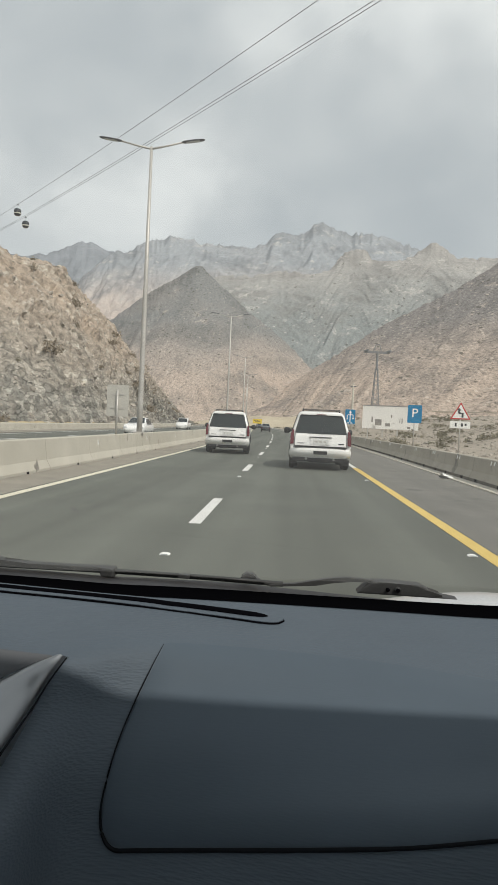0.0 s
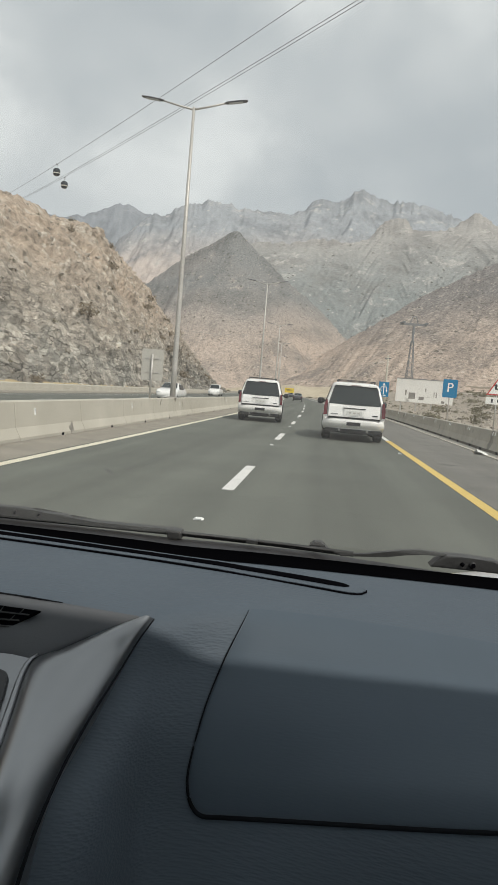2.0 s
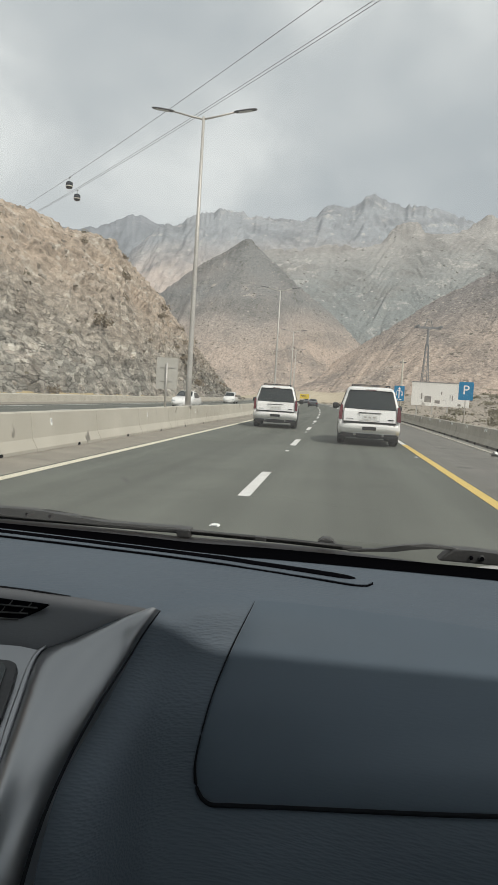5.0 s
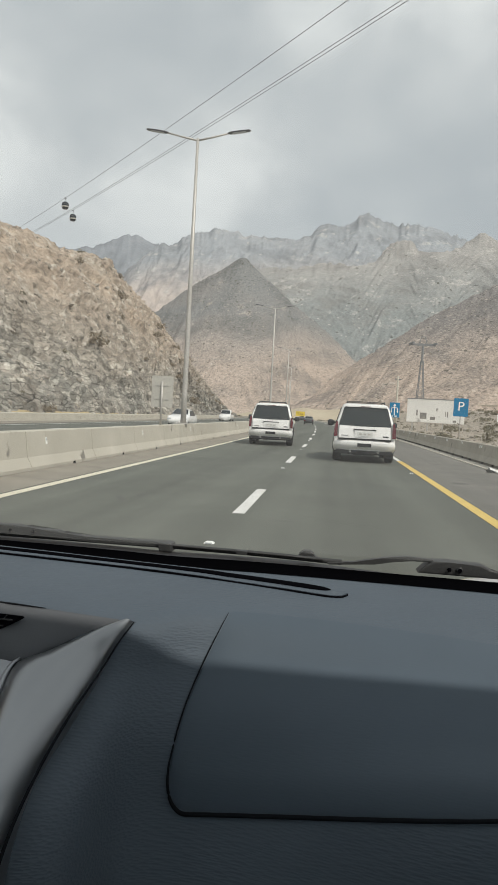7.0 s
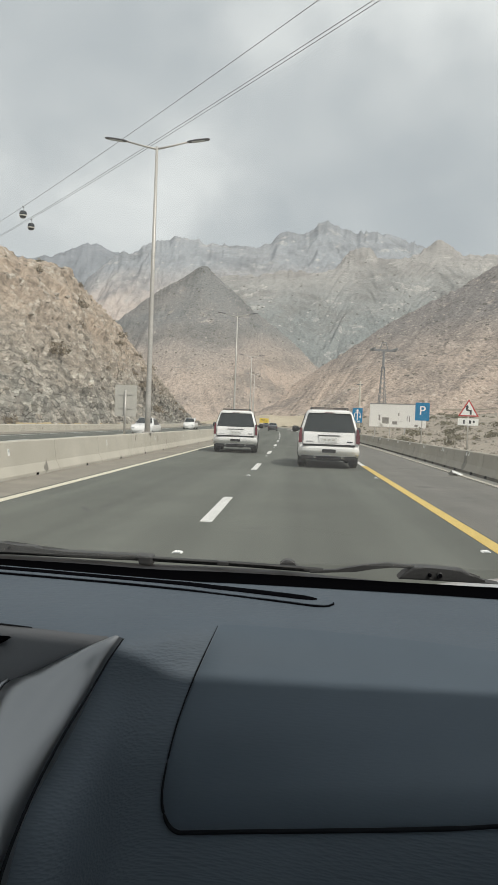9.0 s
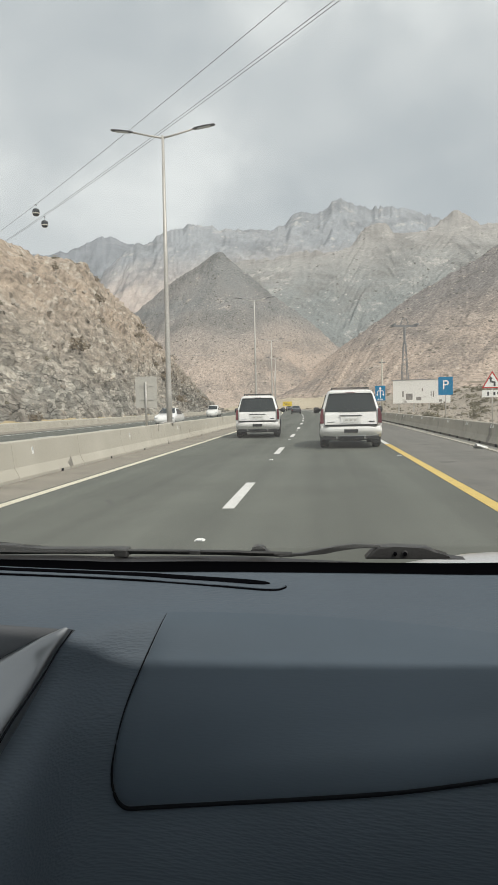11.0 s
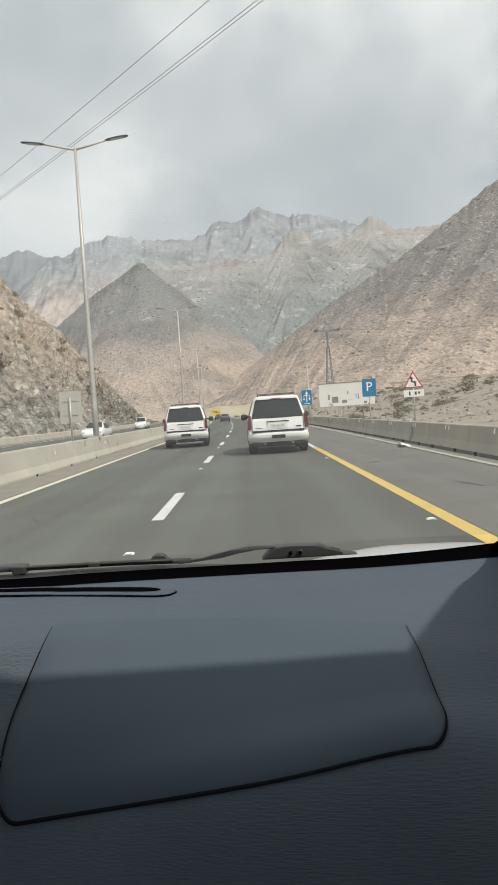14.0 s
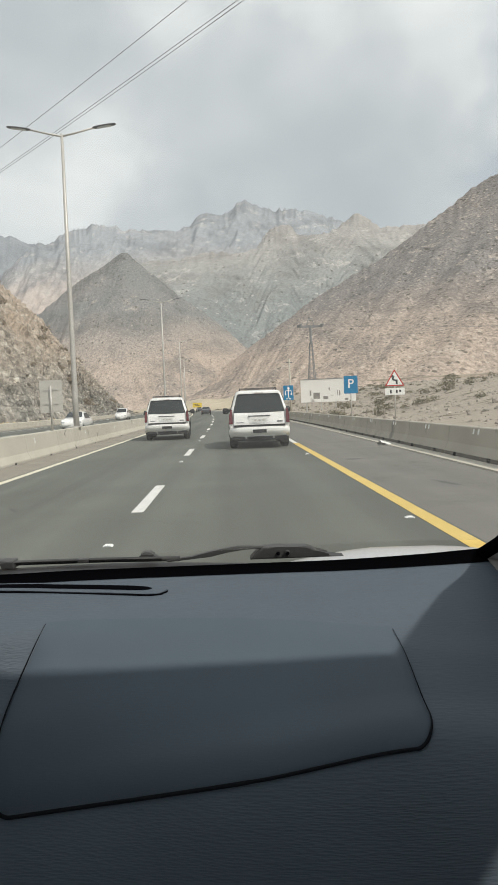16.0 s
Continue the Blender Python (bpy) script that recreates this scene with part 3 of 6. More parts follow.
pyramid_profile = ((32, 1.5), (22, 3.2), (17, 5.6), (14.0, 7.7), (11.5, 9.7), (8.8, 11.4), (7.7, 12.0), (6.2, 10.9), (4.1, 9.1), (1.1, 6.9), (-0.8, 5.2), (-3, 3.4), (-6, 1.0))
right_profile = ((5, 0.6), (1.6, 2.4), (-1.0, 4.0), (-3.3, 5.6), (-6.9, 8.0), (-10.5, 9.9), (-13.1, 11.3), (-15.3, 12.7), (-17.6, 14.2), (-19.6, 15.4), (-22.0, 16.2), (-24.5, 16.0), (-26.5, 16.6), (-27.2, 18.2), (-27.8, 18.0), (-28.8, 15.6), (-32, 12.0), (-36, 8), (-50, 9), (-70, 6))
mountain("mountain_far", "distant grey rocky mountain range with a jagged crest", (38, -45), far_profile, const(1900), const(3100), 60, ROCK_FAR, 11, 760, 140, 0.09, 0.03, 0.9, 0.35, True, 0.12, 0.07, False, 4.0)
back_profile = ((40, 10.5), (30, 11.6), (24, 11.9), (20.5, 11.7), (18.6, 12.2), (17.3, 12.9), (16.6, 13.1), (15.2, 12.8), (13.9, 12.3), (12.0, 11.0), (8.0, 9.0))
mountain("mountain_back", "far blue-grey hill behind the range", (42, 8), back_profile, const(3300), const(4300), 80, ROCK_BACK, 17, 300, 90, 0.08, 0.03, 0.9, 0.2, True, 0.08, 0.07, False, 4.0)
mountain("mountain_middle", "grey-green rocky ridge with pale outcrops and knobs", (28, -30), mid_profile, const(1050), const(2050), 20, ROCK_MID, 23, 720, 220, 0.050, 0.012, 0.92, 0.25, True, 0.05, 0.05, False, 14.0)
mountain("mountain_pyramid", "dark pointed pyramid hill over brown scree", (36, -8), pyramid_profile, const(600), const(1020), -8, ROCK_PYRAMID, 35, 460, 220, 0.050, 0.003, 1.25, 0.18, True, 0.0, 0.04, False, 14.0, False, 0.06)
mountain("mountain_right", "brown bare mountainside dotted with scrub beside the road", (6, -75), right_profile, lambda A: 330 + 180 * np.clip((A + 6) / 12, 0, 1), const(860), -5, ROCK_RIGHT, 47, 720, 260, 0.055, 0.003, 1.30, 0.18, True, 0.0, 0.035, False, 14.0, False, 0.06)
cliff_profile = ((88, 24), (60, 21), (40, 16), (30, 13.6), (24, 12.5), (21.5, 11.7), (19.0, 11.2), (17.5, 10.2), (16.2, 8.6), (14.8, 7.6), (13.2, 5.6), (11.8, 4.0), (10.4, 2.4), (9.2, 1.0), (8.0, -0.1), (7.0, -0.6))
cliff_foot = lambda A: 24.0 / np.sin(np.radians(np.maximum(A, 5.0)))
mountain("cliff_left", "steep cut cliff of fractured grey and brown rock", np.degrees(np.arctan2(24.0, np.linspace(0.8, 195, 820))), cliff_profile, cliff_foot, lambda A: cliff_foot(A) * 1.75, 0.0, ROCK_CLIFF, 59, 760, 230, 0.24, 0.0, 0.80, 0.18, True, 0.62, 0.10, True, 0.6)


def bend(y):
    """Sideways shift of the road at y metres ahead: it eases to the left."""
    return -max(y - 30.0, 0.0) ** 2 / 5000.0


def heading(y):
    return math.degrees(math.atan(max(y - 30.0, 0.0) / 2500.0))


def sheet(name, label, x0, x1, y0, y1, z, material, step=5.0, category="road", kind="structure"):
    """A flat strip that follows the road, as one thin slab."""
    ys = np.arange(y0, y1 + 0.01, step)
    bm = bmesh.new()
    loft(bm, [[(x0 + bend(y), y, z), (x1 + bend(y), y, z), (x1 + bend(y), y, z - 0.03), (x0 + bend(y), y, z - 0.03)] for y in ys], True, True)
    return tagged(new(name, finish(name, bm, material)), label, category, "", kind)


# one sheet of ground to the horizon, rising gently off the road
gs = np.sinh(np.linspace(-6.4, 6.4, 221)) * 13.0
GX, GY = np.meshgrid(gs, gs, indexing="ij")
road_off = np.abs(GX + 7.0 - np.where(GY > 30, -(GY - 30) ** 2 / 5000.0, 0) * (GY < 420))
lift = np.clip((road_off - 17.0) / 40.0, 0, 1)
side_ = np.clip((GX + np.where(GY > 30, (GY - 30) ** 2 / 5000.0, 0) * (GY < 420) - 13.0) / 30.0, 0, 1)
rise = 4.5 * side_ * side_ * (3 - 2 * side_) * (0.7 + 0.6 * fractal(GX / 25, GY / 25, 75, 4))
GZ = -0.06 + rise + lift * (1.2 * (fractal(GX / 30, GY / 30, 71, 5) - 0.35) + 0.6 * (fractal(GX / 6, GY / 6, 72, 4) - 0.5)) - 0.02
ground = tagged(new("ground", grid_mesh("ground", GX, GY, GZ, SAND)), "dry sandy desert ground with stones", "ground", "", "structure")

road = sheet("road", "grey asphalt carriageway with two lanes", -5.5, 2.47, -40, 330, 0.0, ASPHALT)
sheet("road_shoulder", "dusty paler asphalt hard shoulder", 2.47, 4.92, -40, 330, 0.0, SHOULDER)
sheet("gutter_left", "sandy dusty gutter below the median barrier", -6.05, -5.0, -40, 330, 0.004, GUTTER)
sheet("barrier_apron", "pale concrete strip at the foot of the barrier", 4.92, 5.36, -40, 330, 0.03, CONCRETE, category="kerb")
road_far = sheet("road_opposite", "grey asphalt of the opposite carriageway", -19.0, -6.7, -40, 330, 0.004, ASPHALT)
sheet("verge_left", "sandy concrete verge under the cliff", -22.5, -19.0, -40, 330, 0.03, GUTTER, category="verge")


bm = bmesh.new()
loft(bm, [[(-21.3 + bend(y), y, 0.0), (-20.9 + bend(y), y, 0.0), (-20.95 + bend(y), y, 0.55), (-21.25 + bend(y), y, 0.6)] for y in np.arange(-40, 185.1, 5.0)], True, True)
tagged(new("retaining_kerb", finish("retaining_kerb", bm, CONCRETE)), "low pale concrete kerb wall along the cliff foot", "kerb", "", "structure")


def paint(name, material, parent, x, w, y0, y1, z=0.005, label=""):
    n = max(2, int((y1 - y0) / 6) + 1)
    bm = bmesh.new()
    loft(bm, [[(x - w / 2 + bend(y), y, z), (x + w / 2 + bend(y), y, z), (x + w / 2 + bend(y), y, z - 0.004), (x - w / 2 + bend(y), y, z - 0.004)] for y in np.linspace(y0, y1, n)], True, True)
    return part(name, bm, material, parent, label)


# yellow near, white from 26 m on, as it looks from the camera
paint("edge_line", YELLOW_LINE, road, 2.33, 0.20, -30, 26, label="yellow painted edge line")
paint("edge_line", WHITE_LINE, road, 2.33, 0.16, 26, 320, label="white edge line farther on")
paint("edge_line", CREAM_LINE, road, -4.85, 0.17, -30, 320, label="cream white edge line along the median")
paint("edge_line", WHITE_LINE, road_far, -7.6, 0.15, -30, 320)
paint("edge_line", WHITE_LINE, road_far, -18.2, 0.15, -30, 320)
for k in range(-3, 26):
    y = 10.0 + 11.5 * k
    paint("lane_dash", WHITE_LINE, road, -1.35, 0.17, y, y + 3.4)
    for x in (-11.2, -14.8):
        paint("lane_dash", WHITE_LINE, road_far, x, 0.15, y + 3, y + 6)


def road_stud(m, first=[None]):
    if first[0] is None:
        stud = thing("road_stud", "small pale ceramic road stud on the asphalt", "road stud", "studs along the road")
        bm = bmesh.new()
        loft(bm, [[(-0.055, -0.055, 0), (0.055, -0.055, 0), (0.055, 0.055, 0), (-0.055, 0.055, 0)], [(-0.03, -0.03, 0.018), (0.03, -0.03, 0.018), (0.03, 0.03, 0.018), (-0.03, 0.03, 0.018)]], True, True)
        part("body", bm, WHITE_SIGN, stud)
        bm = boxed((-0.035, -0.058, 0.004), (0.035, -0.05, 0.013))
        part("reflector", bm, LENS, stud)
        stud.matrix_basis = m
        first[0] = stud
        return stud
    return copy_thing(first[0], m)


for k in range(0, 9):
    y = 7.6 + 11.5 * k
    road_stud(pose(-1.35 + bend(y), y, 0.001))
    road_stud(pose(2.12 + bend(y + 1), y + 1, 0.001))

# a few dark tar stains
TAR = surface("tar_mark", (0.06, 0.06, 0.056), (0.085, 0.085, 0.08), 5, 60, 0.85, bump=0.2)
for x, y, w, h, rz in ((-3.3, 10.8, 0.035, 0.32, 25), (-3.1, 11.3, 0.03, 0.22, -8), (3.6, 12.0, 0.06, 0.45, 12)):
    ring = []
    for k in range(22):
        q = 0.45 + 0.9 * random.random()
        ring.append((w * q * math.cos(k * math.tau / 22), h * q * math.sin(k * math.tau / 22), 0.0))
    part("tar_mark", prism(bmesh.new(), ring, (0, 0, 0.0006)), TAR, road, "dark tar stain", at=pose(x, y, 0.003, 0, 0, rz))


# ---------------------------------------------------------------- barriers
def barrier(name, label, group, height, foot, material, slots, kick=0.07, length=4.0):
    b = thing(name, label, "barrier", group)
    prof = [(-foot, 0), (foot, 0), (foot, kick), (foot * 0.62, kick + 0.20), (0.11, height - 0.02), (0.09, height), (-0.09, height), (-0.11, height - 0.02), (-foot * 0.62, kick + 0.20), (-foot, kick)]
    bm = bmesh.new()
    h = length / 2 - 0.012
    c = 0.02
    loft(bm, [[(x * 0.96, -h, z * 0.985) for x, z in prof]] + [[(x, y, z) for x, z in prof] for y in (-h + c, -h * 0.33, h * 0.33, h - c)] + [[(x * 0.96, h, z * 0.985) for x, z in prof]], True, True)
    part("body", bm, material, b)
    for y in slots:
        for s in (-1, 1):
            bm = boxed((s * foot - 0.03, y - 0.075, 0.004), (s * foot + 0.004, y + 0.075, kick - 0.006))
            part("lifting_slot", bm, GROOVE, b, "dark drainage slot")
    bm = boxed((-0.10, h, 0.02), (0.10, h + 0.024, height - 0.06))
    part("joint", bm, GROOVE, b, "dark open joint")
    return b


def along(x, y):
    return pose(x + bend(y), y, 0.0, 0, 0, heading(y))


left_b = barrier("median_barrier", "pale cream concrete median barrier section, weathered", "median barrier sections", 0.80, 0.28, CONCRETE, (0.4,))
left_b.matrix_basis = along(-6.36, -8)
for k in range(1, 48):
    copy_thing(left_b, along(-6.36, -8 + 4.0 * k))
right_b = barrier("roadside_barrier", "grey-brown concrete roadside barrier section, darker at its foot", "roadside barrier sections", 0.74, 0.26, GREY_CONCRETE, (-1.15, 1.15), 0.13)
part("foot_stain", boxed((-0.263, -1.98, 0.03), (-0.255, 1.98, 0.118)), DARK_CONCRETE, right_b, "dark band along the foot")
for y in (-0.16, 0.16):
    bm = bmesh.new()
    loft(bm, [[(-0.134, y + d, 0.585), (-0.112, y + d, 0.70), (-0.120, y + d, 0.70), (-0.142, y + d, 0.585)] for d in (-0.045, 0.045)], True, True)
    part("paint_mark", bm, WHITE_SIGN, right_b, "short white upright paint mark")
right_b.matrix_basis = along(5.62, -8)
for k in range(1, 48):
    copy_thing(right_b, along(5.62, -8 + 4.0 * k))


def delineator(m, first=[None]):
    if first[0] is None:
        d = thing("delineator", "small white reflector plate on the barrier face", "reflector", "reflectors on the barriers")
        part("plate", boxed((-0.004, -0.045, 0), (0.008, 0.045, 0.15)), WHITE_SIGN, d)
        part("reflector", boxed((0.009, -0.03, 0.075), (0.012, 0.03, 0.135)), LENS, d)
        d.matrix_basis = m
        first[0] = d
        return d
    return copy_thing(first[0], m)


for k in range(8):
    y = 15 + 8 * k
    delineator(pose(-6.214 + bend(y), y, 0.50, 0, -7, 0))


# ---------------------------------------------------------------- street lamps, signs, billboard
def street_lamp():
    s = thing("street_lamp", "tall grey steel street lamp with two arms standing in the median", "street lamp", "street lamps along the median")
    part("base_plate", boxed((-0.2, -0.2, 0), (0.2, 0.2, 0.05)), GALVANISED, s)
    bm = bmesh.new()
    tube(bm, [(0, 0, 0.03), (0, 0, 1.2), (0, 0, 6.0), (0, 0, 11.9)], [0.125, 0.115, 0.090, 0.058], 12)
    part("pole", bm, GALVANISED, s, smooth=True)
    for sd in (-1, 1):
        bm = bmesh.new()
        tube(bm, [(0, 0, 11.8), (sd * 0.6, 0, 11.93), (sd * 1.35, 0, 12.12)], [0.045, 0.04, 0.035], 8)
        part("arm", bm, GALVANISED, s, smooth=True)
        bm = bmesh.new()
        rings = []
        for u, w, h in ((0, 0.05, 0.04), (0.12, 0.13, 0.05), (0.55, 0.16, 0.052), (0.88, 0.13, 0.036), (0.95, 0.06, 0.02)):
            cx, cz = sd * (1.25 + u), 12.10 + 0.14 * u
            rings.append([(cx, w * math.cos(k * math.tau / 10), cz + h * math.sin(k * math.tau / 10) * (1 if math.sin(k * math.tau / 10) > 0 else 0.6)) for k in range(10)])
        loft(bm, rings, True, True)
        head = part("lamp_head", bm, LAMP_HEAD, s, "dark grey luminaire", smooth=True)
        bm = loft(bmesh.new(), [[(sd * (1.25 + u), y, 12.10 + 0.14 * u - d) for y, d in ((-0.09, 0.025), (0.09, 0.025), (0.08, 0.042), (-0.08, 0.042))] for u in (0.2, 0.75)], True, True)
        part("lens", bm, LENS, head)
    return s


sl = street_lamp()
sl.matrix_basis = pose(-6.36 + bend(30), 30, 0.80)
for k in range(1, 6):
    y = 30 + 47.0 * k
    copy_thing(sl, pose(-6.36 + bend(y), y, 0.80 if k < 4 else 0.0, 0, 0, heading(y)))


def flat_poly(bm, pts, y, d=0.004):
    return prism(bm, [(x, y, z) for x, z in pts], (0, -d, 0))


def sign_post(s, height, r=0.045, x=0.0):
    bm = bmesh.new()
    tube(bm, [(x, 0.04, 0), (x, 0.04, height)], r, 8)
    part("post", bm, GALVANISED, s, smooth=True)


def bars(s, specs, y, material, name="text_bar"):
    for x, z, w, h in specs:
        part(name, boxed((x - w / 2, y - 0.004, z - h / 2), (x + w / 2, y, z + h / 2)), material, s)


# back of a road sign on the median, seen from behind
s = thing("road_sign", "grey back of a rectangular road sign in the median", "road sign")
part("post", tube(bmesh.new(), [(0, -0.07, 0), (0, -0.07, 1.6)], 0.04, 8), GALVANISED, s, smooth=True)
bm = bmesh.new()
prism(bm, [(u, -0.02, 1.22 + v) for u, v in rounded(0.80, 1.15, 0.05)], (0, 0.02, 0))
part("panel", bm, SIGN_BACK, s, "bare grey metal sign back")
for z in (0.95, 1.45):
    part("bracket", boxed((-0.26, -0.045, z - 0.02), (0.26, -0.022, z + 0.02)), GALVANISED, s)
s.matrix_basis = pose(-6.36, 26.0, 0.80)

# blue parking sign
def letter(s, text, size, x, z, y, material, name="letter"):
    cu = bpy.data.curves.new(name, "FONT")
    cu.body, cu.size, cu.extrude, cu.align_x, cu.align_y = text, size, 0.003, "CENTER", "CENTER"
    ob = new(name + "_source", cu)
    me = bpy.data.meshes.new_from_object(ob.evaluated_get(bpy.context.evaluated_depsgraph_get()))
    bpy.data.objects.remove(ob)
    me.materials.clear()
    me.materials.append(material)
    out = new(name, me)
    out.parent = s
    out.matrix_basis = pose(x, y, z, 90, 0, 0)
    return out


s = thing("parking_sign", "blue square parking sign with a white letter P", "road sign")
sign_post(s, 3.3)
bm = bmesh.new()
prism(bm, [(u, -0.02, 2.75 + v) for u, v in rounded(1.05, 1.35, 0.07)], (0, 0.03, 0))
part("panel", bm, BLUE_SIGN, s)
letter(s, "P", 0.95, 0, 2.8, -0.024, WHITE_SIGN)
s.matrix_basis = pose(9.3, 55, -0.05, 0, 0, -8)

s = thing("warning_sign", "white triangular warning sign with red border over a white plate", "road sign")
sign_post(s, 3.2)
tri = [(-0.62, 2.35), (0.62, 2.35), (0, 3.42)]
bm = bmesh.new()
flat_poly(bm, tri, 0.0, 0.02)
part("panel", bm, RED_SIGN, s, "red triangle border")
bm = bmesh.new()
flat_poly(bm, [(x * 0.80, 2.70 + (z - 2.70) * 0.80) for x, z in tri], -0.022, 0.004)
part("face", bm, WHITE_SIGN, s)
bm = bmesh.new()
flat_poly(bm, [(0.07, 2.46), (0.19, 2.46), (0.19, 2.74), (-0.04, 2.79), (-0.04, 2.90), (0.03, 2.90), (-0.10, 3.08), (-0.23, 2.90), (-0.15, 2.90), (-0.15, 2.71), (0.07, 2.66)], -0.028, 0.003)
part("arrow", bm, INK, s, "black winding-road arrow")
part("plate", boxed((-0.62, -0.02, 1.78), (0.62, 0.0, 2.22)), WHITE_SIGN, s, "white supplementary plate")
bars(s, ((-0.25, 2.0, 0.10, 0.24), (0.12, 2.0, 0.12, 0.2), (0.34, 2.02, 0.12, 0.14)), -0.021, INK)
s.matrix_basis = pose(10.6, 46, -0.05, 0, 0, -12)

s = thing("direction_sign", "blue rectangular sign with white forked arrows", "road sign")
sign_post(s, 3.6)
bm = bmesh.new()
prism(bm, [(u, -0.02, 2.75 + v) for u, v in rounded(1.15, 1.7, 0.07)], (0, 0.03, 0))
part("panel", bm, BLUE_SIGN, s)
bm = bmesh.new()
flat_poly(bm, [(-0.05, 2.2), (0.05, 2.2), (0.05, 3.2), (0.18, 3.2), (0, 3.48), (-0.18, 3.2), (-0.05, 3.2)], -0.022)
part("arrow", bm, WHITE_SIGN, s, "white straight arrow")
for sd in (-1, 1):
    bm = bmesh.new()
    arc = [(sd * (0.15 + 0.15 * math.cos(k)), 2.85 + 0.15 * math.sin(k)) for k in np.linspace(math.pi, 0, 9)]
    outer = [(sd * (0.15 + 0.22 * math.cos(k)), 2.85 + 0.22 * math.sin(k)) for k in np.linspace(0, math.pi, 9)]
    flat_poly(bm, arc + [(sd * 0.30, 2.62), (sd * 0.22, 2.62), (sd * 0.335, 2.42), (sd * 0.45, 2.62), (sd * 0.37, 2.62)] + outer, -0.0225)
    part("arrow", bm, WHITE_SIGN, s, "white turning arrow")
bars(s, ((-0.2, 2.05, 0.2, 0.1), (0.15, 2.05, 0.3, 0.1)), -0.021, WHITE_SIGN)
s.matrix_basis = pose(6.9, 84, -0.05, 0, 0, -4)

s = thing("billboard", "large faded white billboard on steel legs, print peeled off", "billboard")
W = 9.0
part("panel", boxed((-W / 2, 0, 1.5), (W / 2, 0.15, 5.2)), BILLBOARD, s, "faded white poster panel")
part("top_rail", boxed((-W / 2 - 0.05, -0.04, 5.2), (W / 2 + 0.05, 0.18, 5.3)), STEEL_DARK, s)
for x in (-3.6, -1.2, 1.2, 3.6):
    part("leg", boxed((x - 0.11, 0.16, -0.2), (x + 0.11, 0.36, 5.1)), GALVANISED, s)
    part("spotlight_arm", boxed((x - 0.03, -0.75, 5.28), (x + 0.03, 0.0, 5.33)), STEEL_DARK, s)
bars(s, ((-1.9, 2.55, 1.05, 1.0), (1.9, 2.9, 0.16, 0.9), (1.55, 2.95, 0.12, 0.8), (4.1, 3.2, 0.75, 0.55), (-2.9, 3.0, 0.25, 0.9), (3.0, 1.85, 0.5, 0.35), (0.2, 3.6, 0.2, 0.5), (-0.4, 2.2, 0.8, 0.5)), -0.004, surface("torn_print", (0.18, 0.17, 0.16), (0.34, 0.32, 0.29), 2, 20, 0.8, bump=0.0), "torn_print")
s.matrix_basis = pose(16.2, 118, 0.0, 0, 0, -14)

s = thing("small_sign", "small yellow road sign beside the far bend", "road sign")
sign_post(s, 2.6)
part("panel", boxed((-1.2, -0.02, 1.4), (1.2, 0.0, 2.6)), YELLOW_SIGN, s, "yellow sign panel")
bars(s, ((-0.3, 2.2, 1.2, 0.12), (0.1, 1.9, 1.4, 0.12)), -0.021, INK)
s.matrix_basis = pose(-8.5, 190, 0.0)

s = thing("utility_pole", "tall slim pale concrete utility pole", "pole")
bm = bmesh.new()
tube(bm, [(0, 0, 0), (0, 0, 9)], [0.2, 0.13], 8)
part("pole", bm, CONCRETE, s, smooth=True)
part("crossarm", boxed((-0.5, -0.06, 8.4), (0.5, 0.06, 8.55)), STEEL_DARK, s)
s.matrix_basis = pose(10.0, 118, -0.3)

# beige cut embankment where the valley road bends away
EB = np.linspace(-1, 1, 90)[:, None]
EV = np.linspace(0, 1, 30)[None, :]
hgt = 6.0 * np.clip(1 - np.abs(EB) ** 2.2, 0, 1) * (1 + 0.3 * (fractal(EB * 6, EB * 0 + 1, 91, 4) - 0.5))
tagged(new("embankment", grid_mesh("embankment", EB * 62 + 6 + 0 * EV, 330 + EV * 46 - EB * 26, hgt * np.minimum(EV * 1.6, 1) + 0.8 * (fractal(EB * 22, EV * 9, 93, 4) - 0.5) * EV - 0.3,
       surface("embankment_earth", (0.40, 0.34, 0.25), (0.52, 0.45, 0.34), 0.06, 1.0, 0.95, bump=0.5, dist=0.3, specular=0.1))), "beige cut earth embankment across the valley", "embankment", "", "structure")


# ---------------------------------------------------------------- vehicles
def ring_xz(points):
    """A closed ring from right-hand (x, z) points, mirrored to the left."""
    return points + [(-x, z) for x, z in reversed(points)]


def wheel(parent, x, y, r, w):
    bm = bmesh.new()
    rings = []
    for dx, rr in ((-w / 2, r * 0.62), (-w / 2, r * 0.86), (-w * 0.36, r), (w * 0.36, r), (w / 2, r * 0.86), (w / 2, r * 0.62)):
        rings.append([(x + dx, y + rr * math.cos(k * math.tau / 24), r + rr * math.sin(k * math.tau / 24)) for k in range(24)])
    loft(bm, rings, True, False)
    hub = part("wheel", bm, RUBBER, parent, "black tyre", smooth=True)
    bm = bmesh.new()
    s_ = 1 if x > 0 else -1
    rings = []
    for dx, rr in ((0.0, r * 0.64), (w * 0.44, r * 0.62), (w * 0.36, r * 0.5), (w * 0.42, r * 0.16), (w * 0.42, 0.01)):
        rings.append([(x + s_ * dx, y + rr * math.cos(k * math.tau / 20), r + rr * math.sin(k * math.tau / 20)) for k in range(20)])
    loft(bm, rings, True, True)
    part("rim", bm, ALLOY, hub, "grey alloy rim", smooth=True)
    return hub


